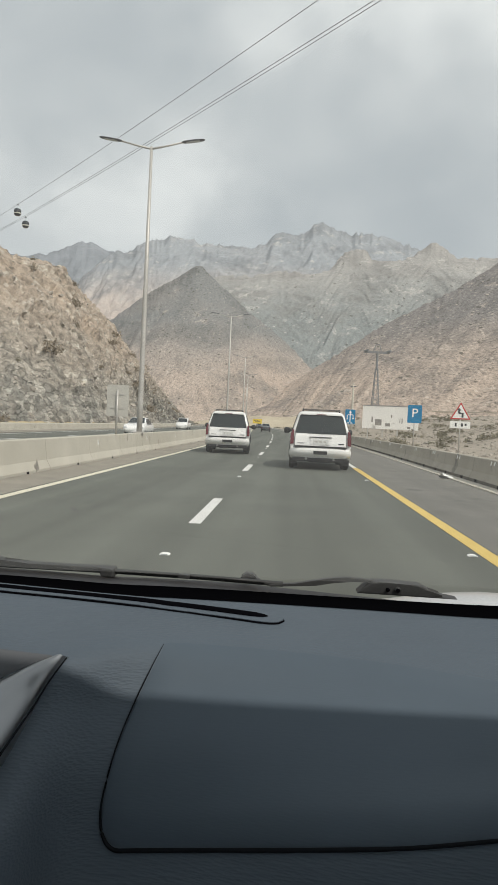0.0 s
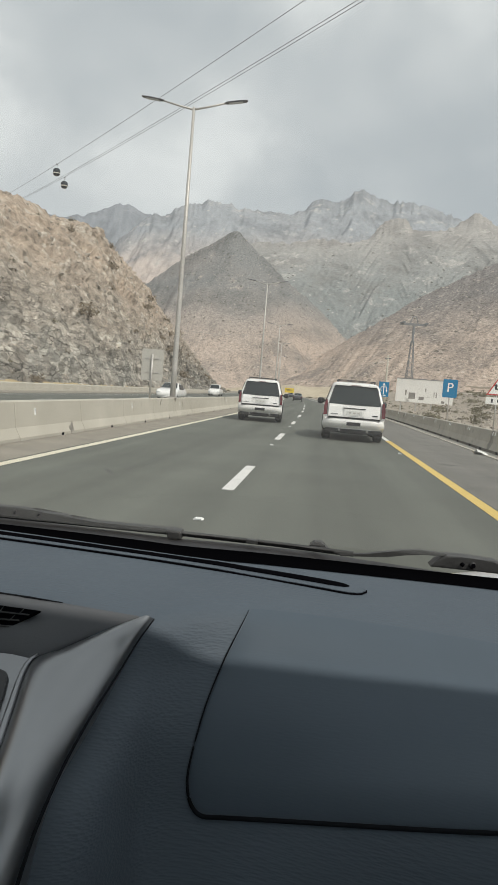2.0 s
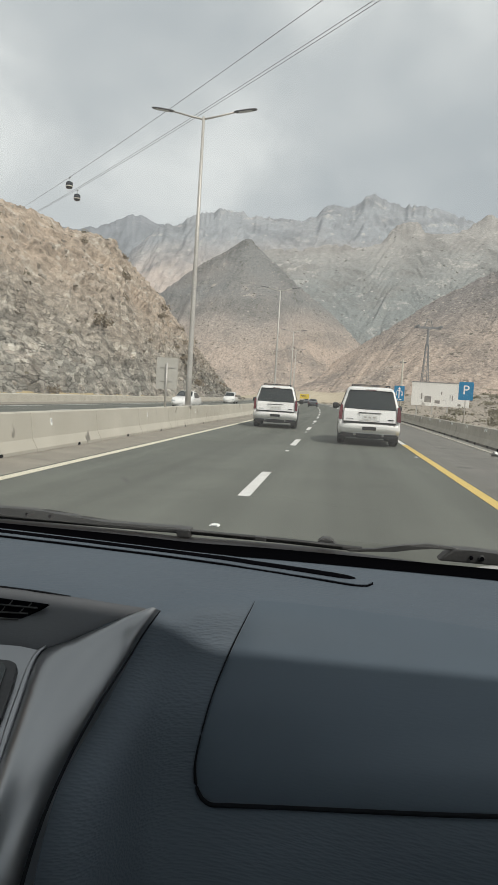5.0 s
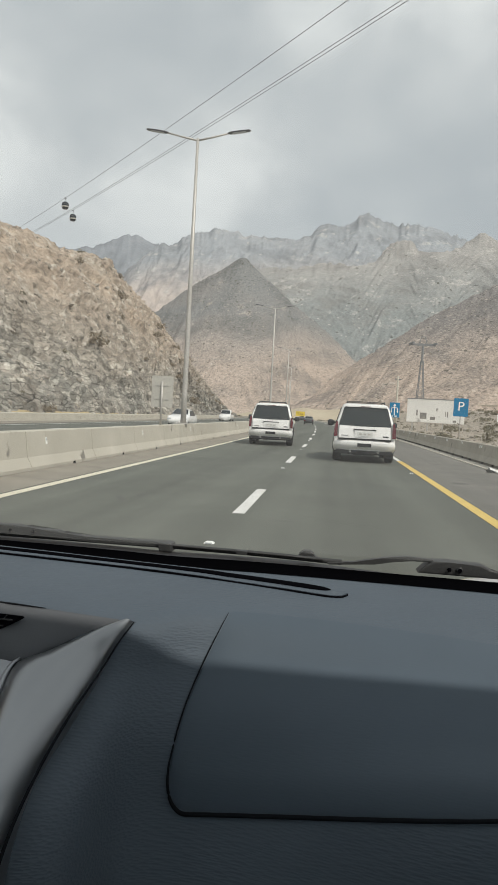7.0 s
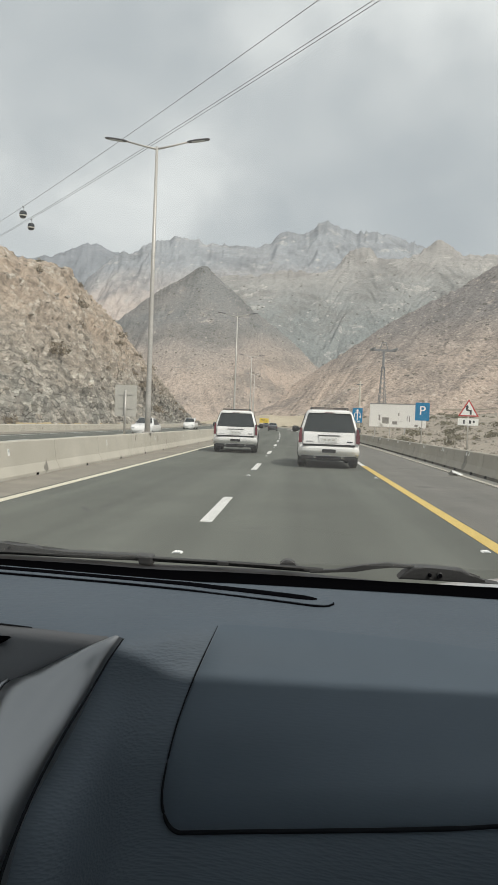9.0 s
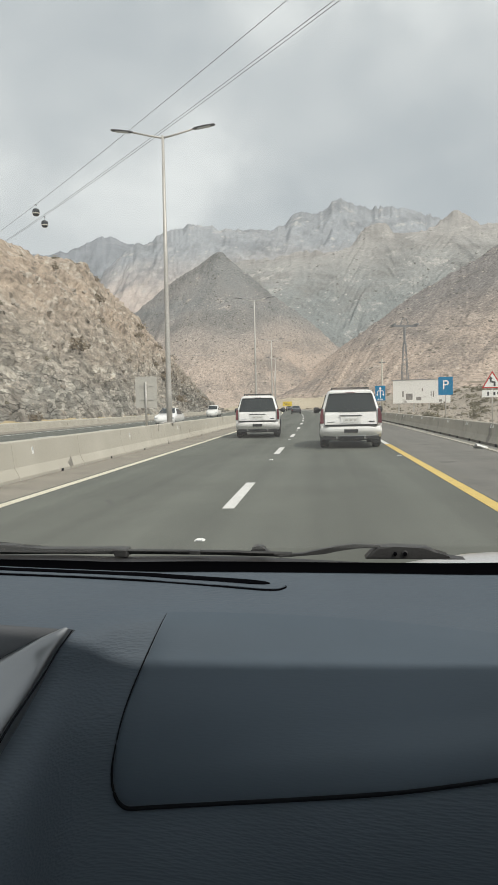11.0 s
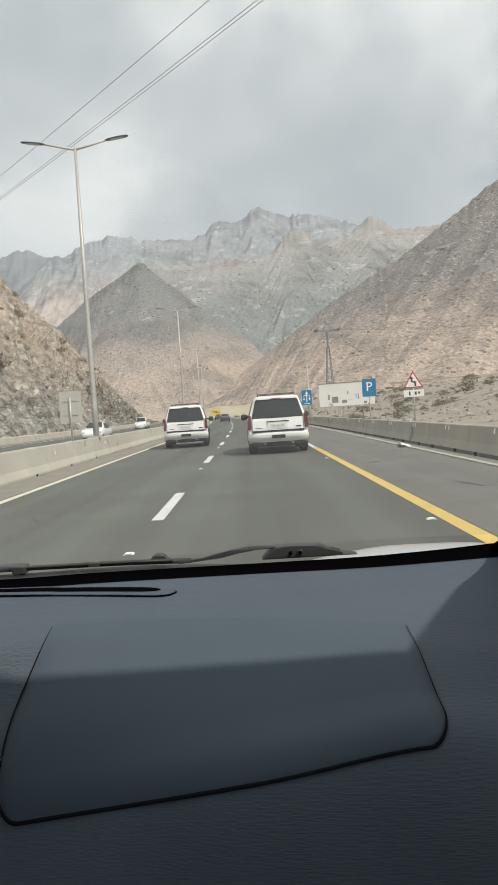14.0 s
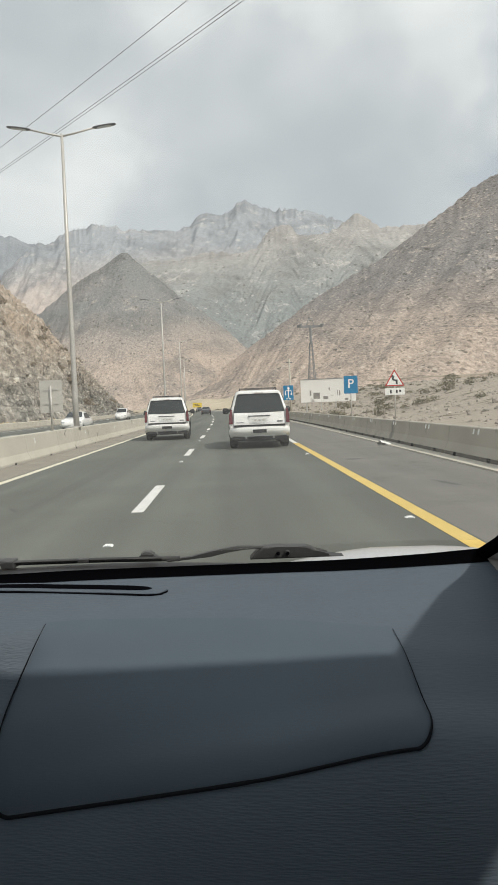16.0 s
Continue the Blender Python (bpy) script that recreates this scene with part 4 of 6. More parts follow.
def suv(label, group=""):
    """A full-size white estate off-roader, tail at y = 0, nose at +y, standing on z = 0."""
    v = thing("suv", label, "car", group)
    low = [(0.0, 0.36), (0.55, 0.36), (0.86, 0.40), (0.955, 0.50), (0.985, 0.62), (1.0, 0.80), (1.0, 0.98), (0.985, 1.10), (0.955, 1.17)]

    def station(y, roof, half, belt=1.17, k=1.0, rake=0.0, floor=0.0):
        pts = [(x * k, z + floor * (z < 0.6)) for x, z in low]
        pts[-1] = (pts[-1][0], belt)
        pts += [(0.945 * k + (half - 0.945 * k) * 0.5 + 0.02, belt + (roof - belt) * 0.5), (half + 0.055, roof - 0.13), (half, roof - 0.045), (half - 0.10, roof - 0.006), (0.0, roof)]
        return [(x, y + rake * max(0.0, min(1.0, (z - 1.02) / 0.8)), z) for x, z in ring_xz(pts)]

    bm = bmesh.new()
    loft(bm, [station(0.05, 1.80, 0.62, 1.15, 0.90, 0.28, 0.10), station(0.0, 1.86, 0.66, 1.17, 0.965, 0.30, 0.06), station(0.10, 1.90, 0.70, 1.17, 0.99, 0.30), station(0.5, 1.925, 0.715, 1.17, 1.0, 0.12),
              station(1.4, 1.94, 0.72), station(2.6, 1.93, 0.715), station(3.05, 1.88, 0.70), station(3.35, 1.62, 0.74), station(3.78, 1.22, 0.86, 1.10), station(4.3, 1.16, 0.86, 1.06, 0.99),
              station(4.95, 1.08, 0.82, 0.98, 0.96), station(5.1, 0.92, 0.78, 0.80, 0.92, 0, 0.1)], True, True)
    body = part("body", bm, WHITE_PAINT, v, "white painted body", smooth=True)
    rear = lambda z: 0.30 * max(0.0, min(1.0, (z - 1.02) / 0.8)) - 0.004

    def rear_panel(name, outline, material, parent, label="", thick=0.014, lift_=0.0):
        bm_ = bmesh.new()
        loft(bm_, [[(x, rear(z) - lift_ + 0.02, z) for x, z in outline], [(x, rear(z) - lift_ - thick, z) for x, z in outline]], True, True)
        return part(name, bm_, material, parent, label)

    zv, uv = np.linspace(1.20, 1.79, 12)[None, :], np.linspace(-1, 1, 25)[:, None]
    wide_ = np.interp(zv, [1.20, 1.27, 1.70, 1.755, 1.79], [0.835, 0.83, 0.725, 0.70, 0.655])
    tilt_ = 0.30 * np.clip((zv - 1.02) / 0.8, 0, 1) + 0.012 * np.sin((zv - 1.20) / 0.59 * math.pi)
    pane_y = tilt_ - 0.012 - 0.075 * (1 - uv**2) * np.sin(np.clip((zv - 1.17) / 0.67, 0, 1) * math.pi) ** 0.35
    window = new("rear_window", grid_mesh("rear_window", uv * wide_, pane_y, zv + 0 * uv, TINTED))
    window.parent = v
    tagged(window, "dark tinted curved rear window")
    sash = [(-0.83, 1.19), (0.83, 1.19), (0.83, 1.27), (0.71, 1.75), (0.67, 1.80), (-0.67, 1.80), (-0.71, 1.75), (-0.83, 1.27)]
    rear_panel("window_seal", sash, BLACK_PLASTIC, v, "black seal round the rear window", 0.006)
    rear_panel("tailgate", [(-0.83, 0.79), (0.83, 0.79), (0.83, 1.10), (0.81, 1.185), (-0.81, 1.185), (-0.83, 1.10)], WHITE_PAINT, v, "white tailgate", 0.012)
    rear_panel("spoiler", [(-0.66, 1.80), (0.66, 1.80), (0.67, 1.85), (-0.67, 1.85)], WHITE_PAINT, v, "white roof spoiler", 0.09)
    rear_panel("brake_light", [(-0.16, 1.808), (0.16, 1.808), (0.16, 1.828), (-0.16, 1.828)], RED_LENS, v, "", 0.1)
    for s_ in (-1, 1):
        tl = [(s_ * 0.99, 0.82), (s_ * 0.875, 0.83), (s_ * 0.868, 1.10), (s_ * 0.878, 1.30), (s_ * 0.935, 1.30), (s_ * 0.988, 1.10)]
        rear_panel("tail_light", tl, RED_LENS, v, "tall dark red tail light", 0.02)
        part("exhaust", tube(bmesh.new(), [(s_ * 0.45, -0.02, 0.36), (s_ * 0.45, 0.3, 0.37)], 0.04, 10), CHROME, v)
        part("mud_flap", boxed((s_ * 0.84 - 0.13, 0.62, 0.16), (s_ * 0.84 + 0.13, 0.64, 0.46)), BLACK_PLASTIC, v)
        bm = bmesh.new()
        tube(bm, [(s_ * 0.60, 0.55, 1.92), (s_ * 0.60, 0.62, 1.985), (s_ * 0.60, 2.4, 1.99), (s_ * 0.60, 2.5, 1.93)], 0.022, 8)
        part("roof_rail", bm, BLACK_PLASTIC, v, "black roof rail")
        bm = bmesh.new()
        rings = []
        for u, w_, h_ in ((0.0, 0.03, 0.03), (0.06, 0.05, 0.05), (0.10, 0.09, 0.11), (0.24, 0.10, 0.12), (0.29, 0.06, 0.07)):
            rings.append([(s_ * (0.96 + u), 3.1 + w_ * math.cos(k * math.tau / 10), 1.24 + h_ * math.sin(k * math.tau / 10)) for k in range(10)])
        loft(bm, rings, True, True)
        part("wing_mirror", bm, BLACK_PLASTIC, v, "dark wing mirror", smooth=True)
        for y0, y1 in ((0.62, 1.42), (1.50, 2.25), (2.33, 3.02)):
            bm = bmesh.new()
            top = 1.76 if y1 < 3 else 1.70
            xi, xo = 0.80, 0.965
            loft(bm, [[(s_ * (xo + d), y0, 1.22), (s_ * (xo + d), y1 + 0.10 * (y1 > 3), 1.22), (s_ * (xi + d), y1 - 0.06, top), (s_ * (xi + d), y0 + 0.04, top)] for d in (-0.03, 0.006)], True, True)
            part("side_window", bm, TINTED, v, "tinted side window")
        for y in (1.70, 2.62):
            part("door_handle", boxed((s_ * 1.0 - 0.012, y - 0.1, 1.02), (s_ * 1.0 + 0.022, y + 0.1, 1.055)), CHROME, v)
        part("side_step", boxed((s_ * 0.93 - 0.09, 1.25, 0.36), (s_ * 0.93 + 0.05, 3.35, 0.42)), BLACK_PLASTIC, v)
        for y in (0.98, 4.05):
            wheel(v, s_ * 0.86, y, 0.40, 0.28)
            bm = bmesh.new()
            arch = [(s_ * 0.99, y + 0.50 * math.cos(k * math.pi / 14), 0.40 + 0.50 * math.sin(k * math.pi / 14)) for k in range(15)]
            tube(bm, arch, 0.03, 6)
            part("wheel_arch", bm, BLACK_PLASTIC, v)
    bu, bv = np.linspace(-1, 1, 33)[:, None], np.linspace(0, 1, 15)[None, :]
    b_z = 0.36 + 0.385 * bv
    b_y = np.interp(bv, [0.0, 0.12, 0.30, 0.55, 0.80, 0.93, 1.0], [0.10, 0.03, -0.055, -0.115, -0.125, -0.10, 0.04]) + 0.20 * np.abs(bu) ** 7
    bumper = new("bumper", grid_mesh("bumper", bu * (0.955 + 0.05 * np.sin(bv * math.pi)), b_y, b_z + 0 * bu, WHITE_PAINT))
    bumper.parent = v
    tagged(bumper, "white rounded rear bumper")
    part("bumper_step", boxed((-0.84, -0.115, 0.738), (0.84, 0.05, 0.782)), BLACK_PLASTIC, bumper)
    part("tow_hitch", boxed((-0.22, -0.132, 0.52), (0.22, -0.09, 0.63)), BLACK_PLASTIC, bumper)
    part("underbody", boxed((-0.78, 0.15, 0.26), (0.78, 4.7, 0.40)), BLACK_PLASTIC, v, "dark underbody")
    for yb in (0.75, 2.2):
        part("cross_bar", tube(bmesh.new(), [(-0.60, yb, 1.985), (0.60, yb, 1.985)], 0.012, 8), BLACK_PLASTIC, v, "black roof cross bar")
    part("valance", boxed((-0.90, 0.02, 0.30), (0.90, 0.14, 0.40)), BLACK_PLASTIC, v, "dark lower valance")
    part("silencer", boxed((-0.35, 0.18, 0.24), (0.35, 0.5, 0.36)), BLACK_PLASTIC, v)
    part("plate_recess", boxed((-0.33, -0.028, 0.83), (0.33, 0.02, 1.06)), WHITE_PAINT, v, "white plate surround")
    plate = part("number_plate", boxed((-0.25, -0.036, 0.86), (0.25, -0.012, 1.0)), PLATE, v)
    for x in (-0.14, 0.0, 0.14):
        part("text_bar", boxed((x - 0.04, -0.039, 0.905), (x + 0.04, -0.0355, 0.955)), GALVANISED, plate)
    part("tailgate_trim", boxed((-0.36, -0.045, 1.06), (0.36, 0.0, 1.085)), BLACK_PLASTIC, v, "dark trim bar over the plate")
    part("emblem", boxed((0.58, -0.022, 0.86), (0.76, 0.0, 0.895)), INK, v)
    part("emblem", boxed((-0.75, -0.022, 0.86), (-0.52, 0.0, 0.88)), CHROME, v)
    part("rear_wiper", tube(bmesh.new(), [(0.05, rear(1.22) - 0.03, 1.215), (0.5, rear(1.25) - 0.035, 1.235)], 0.012, 6), BLACK_PLASTIC, v)
    return v


car1 = suv("dusty white full-size SUV ahead in the other lane", "white SUVs ahead")
car1.matrix_basis = pose(-2.85, 32.5, 0.004, 0, 0, 2.5)
copy = copy_thing(car1, pose(0.95, 23.6, 0.004, 0, 0, -0.5))
tagged(copy, "clean white full-size SUV ahead in the same lane")


def sedan(label, paint_, pick=False):
    v = thing("pickup_truck" if pick else "saloon_car", label, "car", "cars on the opposite road")
    low = [(0.0, 0.22), (0.70, 0.22), (0.84, 0.30), (0.88, 0.50), (0.87, 0.72), (0.83, 0.84)]

    def station(y, roof, half, k=1.0):
        pts = [(x * k, min(z, roof)) for x, z in low] + [(half + 0.04, max(roof - 0.10, 0.85 if roof > 0.9 else roof)), (half, roof - 0.02), (0.0, roof)]
        return [(x, y, z) for x, z in ring_xz(pts)]

    bm = bmesh.new()
    if pick:
        st = [(0.0, 0.98, 0.80, 0.96), (0.2, 1.0, 0.82, 1), (2.0, 1.0, 0.82, 1), (2.1, 1.72, 0.64, 1), (3.4, 1.74, 0.64, 1), (4.1, 1.08, 0.76, 1), (5.1, 0.98, 0.74, 0.97), (5.25, 0.7, 0.7, 0.92)]
    else:
        st = [(0.0, 0.82, 0.70, 0.92), (0.15, 0.98, 0.72, 0.98), (0.75, 1.04, 0.70, 1), (1.45, 1.42, 0.56, 1), (2.5, 1.45, 0.57, 1), (3.35, 0.98, 0.70, 1), (4.3, 0.86, 0.68, 0.97), (4.55, 0.62, 0.66, 0.9)]
    loft(bm, [station(*q) for q in st], True, True)
    part("body", bm, paint_, v, smooth=True)
    ys, yf, zr = (2.2, 3.5, 1.62) if pick else (1.25, 2.75, 1.34)
    for s_ in (-1, 1):
        bm = bmesh.new()
        loft(bm, [[(s_ * (0.80 + d), ys - 0.2, 0.90 if not pick else 1.05), (s_ * (0.80 + d), yf + 0.3, 0.90 if not pick else 1.05), (s_ * (0.61 + d), yf - 0.2, zr), (s_ * (0.61 + d), ys + 0.2, zr)] for d in (-0.02, 0.03)], True, True)
        part("side_window", bm, TINTED, v)
        for y in (0.85, 3.65 if not pick else 4.2):
            wheel(v, s_ * 0.76, y, 0.32 if not pick else 0.37, 0.2)
        part("headlight", boxed((s_ * 0.66 - 0.14, st[-1][0] - 0.12, 0.56), (s_ * 0.66 + 0.14, st[-1][0] + 0.01, 0.68)), LENS, v)
        part("tail_light", boxed((s_ * 0.70 - 0.12, -0.012, 0.62), (s_ * 0.70 + 0.12, 0.06, 0.76)), RED_LENS, v)
    bm = bmesh.new()
    if pick:
        loft(bm, [[(-0.6, 3.45 + d, 1.66), (0.6, 3.45 + d, 1.66), (0.72, 4.05 + d, 1.12), (-0.72, 4.05 + d, 1.12)] for d in (0, 0.04)], True, True)
    else:
        loft(bm, [[(-0.52, 2.6 + d, 1.42), (0.52, 2.6 + d, 1.42), (0.66, 3.3 + d, 1.02), (-0.66, 3.3 + d, 1.02)] for d in (0, 0.05)], True, True)
    part("windscreen", bm, TINTED, v)
    bm = bmesh.new()
    if not pick:
        loft(bm, [[(-0.5, 1.38 + d, 1.40), (0.5, 1.38 + d, 1.40), (0.62, 0.82 + d, 1.07), (-0.62, 0.82 + d, 1.07)] for d in (0, -0.05)], True, True)
        part("rear_window", bm, TINTED, v)
    else:
        loft(bm, [[(-0.55, 2.08, 1.15), (0.55, 2.08, 1.15), (0.5, 2.07, 1.6), (-0.5, 2.07, 1.6)], [(-0.55, 2.04, 1.15), (0.55, 2.04, 1.15), (0.5, 2.04, 1.6), (-0.5, 2.04, 1.6)]], True, True)
        part("rear_window", bm, TINTED, v)
    return v


white_car = sedan("white saloon car coming down the opposite carriageway", WHITE_PAINT)
white_car.matrix_basis = pose(-12.6, 62, 0.006, 0, 0, 180)
pick = sedan("white pickup truck on the opposite carriageway", WHITE_PAINT, True)
pick.matrix_basis = pose(-16.2, 112, 0.006, 0, 0, 181)
dark = sedan("dark saloon car far off on the opposite carriageway", DARK_PAINT)
dark.matrix_basis = pose(-13.0, 150, 0.006, 0, 0, 182)
copy_thing(white_car, pose(-17.5, 205, 0.006, 0, 0, 184))
d2 = copy_thing(dark, pose(-4.2, 128, 0.006, 0, 0, 2))
tagged(d2, "dark saloon car far ahead in the other lane")
d3 = copy_thing(dark, pose(-8.6, 205, 0.006, 0, 0, 4))
tagged(d3, "dark saloon car far ahead near the bend")


# ---------------------------------------------------------------- ropeway
def pylon(m):
    t = thing("ropeway_pylon", "slender steel lattice ropeway pylon with a crossarm", "pylon")
    h, w0, w1 = 17.0, 2.4, 0.7
    at_ = lambda k, sx, sy: (sx * (w0 + (w1 - w0) * k) / 2, sy * (w0 + (w1 - w0) * k) / 2, k * h)
    for sx in (-1, 1):
        for sy in (-1, 1):
            part("leg", tube(bmesh.new(), [at_(0, sx, sy), at_(1, sx, sy)], 0.11, 6), STEEL_DARK, t)
    n = 12
    for i in range(n):
        k0, k1 = i / n, (i + 1) / n
        for (ax, ay), (bx, by) in (((-1, -1), (1, -1)), ((1, -1), (1, 1)), ((1, 1), (-1, 1)), ((-1, 1), (-1, -1))):
            bm = tube(bmesh.new(), [at_(k0, ax, ay), at_(k1, bx, by)], 0.055, 5)
            part("brace", bm, STEEL_DARK, t)
    part("mast", tube(bmesh.new(), [(0, 0, h - 0.5), (0, 0, h + 5)], 0.35, 8), STEEL_DARK, t)
    part("crossarm", boxed((-3.8, -0.3, h + 4.6), (3.8, 0.3, h + 5.2)), STEEL_DARK, t)
    for sx in (-1, 1):
        part("sheave_beam", boxed((sx * 3.4 - 0.25, -2.4, h + 4.9), (sx * 3.4 + 0.25, 2.4, h + 5.5)), STEEL_DARK, t)
        part("frame", tube(bmesh.new(), [(sx * 1.2, 0, h + 5.2), (sx * 0.5, 0, h + 7.4)], 0.12, 6), STEEL_DARK, t)
    part("frame", tube(bmesh.new(), [(-0.6, 0, h + 7.3), (0.6, 0, h + 7.3)], 0.12, 6), STEEL_DARK, t)
    t.matrix_basis = m
    return t


def gondola(m, first=[None]):
    if first[0] is None:
        g = thing("gondola", "dark ropeway gondola cabin hanging from the cable", "gondola", "ropeway gondolas")
        bm = bmesh.new()
        rings = []
        for z, r in ((-3.3, 0.55), (-3.15, 0.85), (-2.6, 1.05), (-1.9, 1.08), (-1.4, 0.95), (-1.15, 0.6)):
            rings.append([(r * math.cos(k * math.tau / 12 + 0.26), r * math.sin(k * math.tau / 12 + 0.26), z) for k in range(12)])
        loft(bm, rings, True, True)
        part("cabin", bm, CABIN_GLASS, g, "dark glazed cabin", smooth=True)
        bm = bmesh.new()
        rings = [[(r * math.cos(k * math.tau / 12 + 0.26), r * math.sin(k * math.tau / 12 + 0.26), z) for k in range(12)] for z, r in ((-2.75, 1.07), (-2.72, 1.11), (-2.45, 1.12), (-2.42, 1.07))]
        loft(bm, rings, True, False)
        part("waistband", bm, SIGN_BACK, g, "pale grey band")
        part("hanger", tube(bmesh.new(), [(0, 0, -1.2), (0, 0.15, -0.6), (0, 0, 0.0)], 0.06, 6), STEEL_DARK, g)
        part("grip", boxed((-0.12, -0.5, -0.1), (0.12, 0.5, 0.18)), STEEL_DARK, g)
        g.matrix_basis = m
        first[0] = g
        return g
    return copy_thing(first[0], m)


def bearing(az, el, r):
    return Vector((-math.sin(radians(az)) * r, math.cos(radians(az)) * r, EYE + r * math.tan(radians(el))))


def cable(start, end, sag, radius=0.05):
    """One strand hung between two points."""
    pts = []
    for k in range(25):
        u = k / 24
        p = Vector(start).lerp(Vector(end), u)
        p.z -= sag * 4 * u * (1 - u)
        pts.append(p)
    c = thing("ropeway_cable", "thin dark steel ropeway cable overhead", "cable", "ropeway cables")
    part("strand", tube(bmesh.new(), pts, radius, 5), STEEL_DARK, c)


# the span that crosses high over the road, with two cabins far along it
rope_a, rope_b = bearing(20.0, 15.6, 230.0), bearing(-3.0, 30.0, 104.0)
rope = rope_b - rope_a
across = rope.cross(Vector((0, 0, 1))).normalized()
for off, low_by in ((0.0, 0.0), (1.3, 0.5), (6.5, 0.0)):
    cable(rope_a - rope * 0.8 + across * off - Vector((0, 0, low_by)), rope_a + rope * 1.9 + across * off - Vector((0, 0, low_by)), 3.0)
for u, off in ((-0.10, 0.0), (0.00, 6.5)):
    gondola(Matrix.Translation(rope_a + rope * u + across * off - Vector((0, 0, 2.6))))

# ---------------------------------------------------------------- stones and scrub on the slopes
def scatter(name, label, material, n, place, size, seed, squash=(1, 1, 0.8), kind="stuff", category="stones", cluster=1):
    """n rough lumps joined into one mesh; place(rng) gives a ground point."""
    rng = np.random.default_rng(seed)
    phi = (1 + 5**0.5) / 2
    ico = np.array([(-1, phi, 0), (1, phi, 0), (-1, -phi, 0), (1, -phi, 0), (0, -1, phi), (0, 1, phi), (0, -1, -phi), (0, 1, -phi), (phi, 0, -1), (phi, 0, 1), (-phi, 0, -1), (-phi, 0, 1)]) / 1.9
    tri = np.array([(0, 11, 5), (0, 5, 1), (0, 1, 7), (0, 7, 10), (0, 10, 11), (1, 5, 9), (5, 11, 4), (11, 10, 2), (10, 7, 6), (7, 1, 8), (3, 9, 4), (3, 4, 2), (3, 2, 6), (3, 6, 8), (3, 8, 9), (4, 9, 5), (2, 4, 11), (6, 2, 10), (8, 6, 7), (9, 8, 1)])
    vs, fs, k = [], [], 0
    for _ in range(n):
        p = place(rng)
        if p is None:
            continue
        whole = size(rng)
        for _c in range(cluster):
            s_ = whole * (1.0 if cluster == 1 else rng.uniform(0.16, 0.40))
            off = np.array((0, 0, 0)) if cluster == 1 else np.array((rng.normal(0, 0.33), rng.normal(0, 0.33), rng.uniform(0.0, 0.5))) * whole
            a_ = rng.uniform(0, math.tau)
            q = ico * rng.uniform(0.45, 1.35, (12, 1)) * np.array(squash) * s_
            q = np.stack([q[:, 0] * math.cos(a_) - q[:, 1] * math.sin(a_), q[:, 0] * math.sin(a_) + q[:, 1] * math.cos(a_), q[:, 2]], 1)
            vs.append(q + np.array(p) + off)
            fs.append(tri + k)
            k += 12
    me = bpy.data.meshes.new(name)
    me.from_pydata(np.concatenate(vs).tolist(), [], np.concatenate(fs).tolist())
    me.materials.append(material)
    me.update()
    return tagged(new(name, me), label, category, "", kind)


def bushes(name, label, material, n, place, size, seed, leaves=60, flat=0.8):
    """n bushes, each a loose dome of many small leaf sprays, joined into one mesh."""
    rng = np.random.default_rng(seed)
    vs, fs, k = [], [], 0
    for _ in range(n):
        p = place(rng)
        if p is None:
            continue
        whole = size(rng)
        way = rng.normal(0, 1, (leaves, 3))
        way /= np.linalg.norm(way, axis=1, keepdims=True)
        lump = 0.75 + 0.35 * np.sin(3.1 * way[:, :1] + rng.uniform(0, 6)) * np.sin(2.7 * way[:, 1:2] + rng.uniform(0, 6))
        at_ = way * whole * lump * rng.uniform(0.25, 1.0, (leaves, 1)) ** 0.5
        at_[:, 2] = np.abs(at_[:, 2]) * flat
        fine = (60 / leaves) ** 0.4
        a_ = rng.normal(0, 1, (leaves, 3)) * fine * whole * rng.uniform(0.07, 0.16, (leaves, 1))
        b_ = rng.normal(0, 1, (leaves, 3)) * fine * whole * rng.uniform(0.05, 0.12, (leaves, 1))
        q = np.stack([at_ - a_, at_ + b_, at_ + a_, at_ - 0.7 * b_], 1) + np.array(p)
        vs.append(q.reshape(-1, 3))
        fs.append(np.arange(k, k + 4 * leaves).reshape(-1, 4))
        k += 4 * leaves
    me = bpy.data.meshes.new(name)
    me.from_pydata(np.concatenate(vs).tolist(), [], np.concatenate(fs).tolist())
    me.materials.append(material)
    me.update()
    return tagged(new(name, me), label, "shrubs", "", "stuff")


from mathutils.bvhtree import BVHTree
dg = bpy.context.evaluated_depsgraph_get()
slopes = [BVHTree.FromObject(bpy.data.objects[n], dg) for n in ("cliff_left", "mountain_right", "ground", "mountain_pyramid")]


def drop(x, y):
    best = None
    for t in slopes:
        hit = t.ray_cast(Vector((x, y, 900)), Vector((0, 0, -1)))
        if hit[0] is not None and (best is None or hit[0].z > best.z):
            best = hit[0]
    return best


def in_sector(a0, a1, r0, r1, top=400.0):
    def place(rng):
        az, r = rng.uniform(min(a0, a1), max(a0, a1)), math.sqrt(rng.uniform(r0 * r0, r1 * r1))
        p = drop(-math.sin(radians(az)) * r, math.cos(radians(az)) * r)
        if p is None or (-23 < p.x - bend(p.y) < 8 and p.y < 335) or p.z > top:
            return None
        return p
    return place


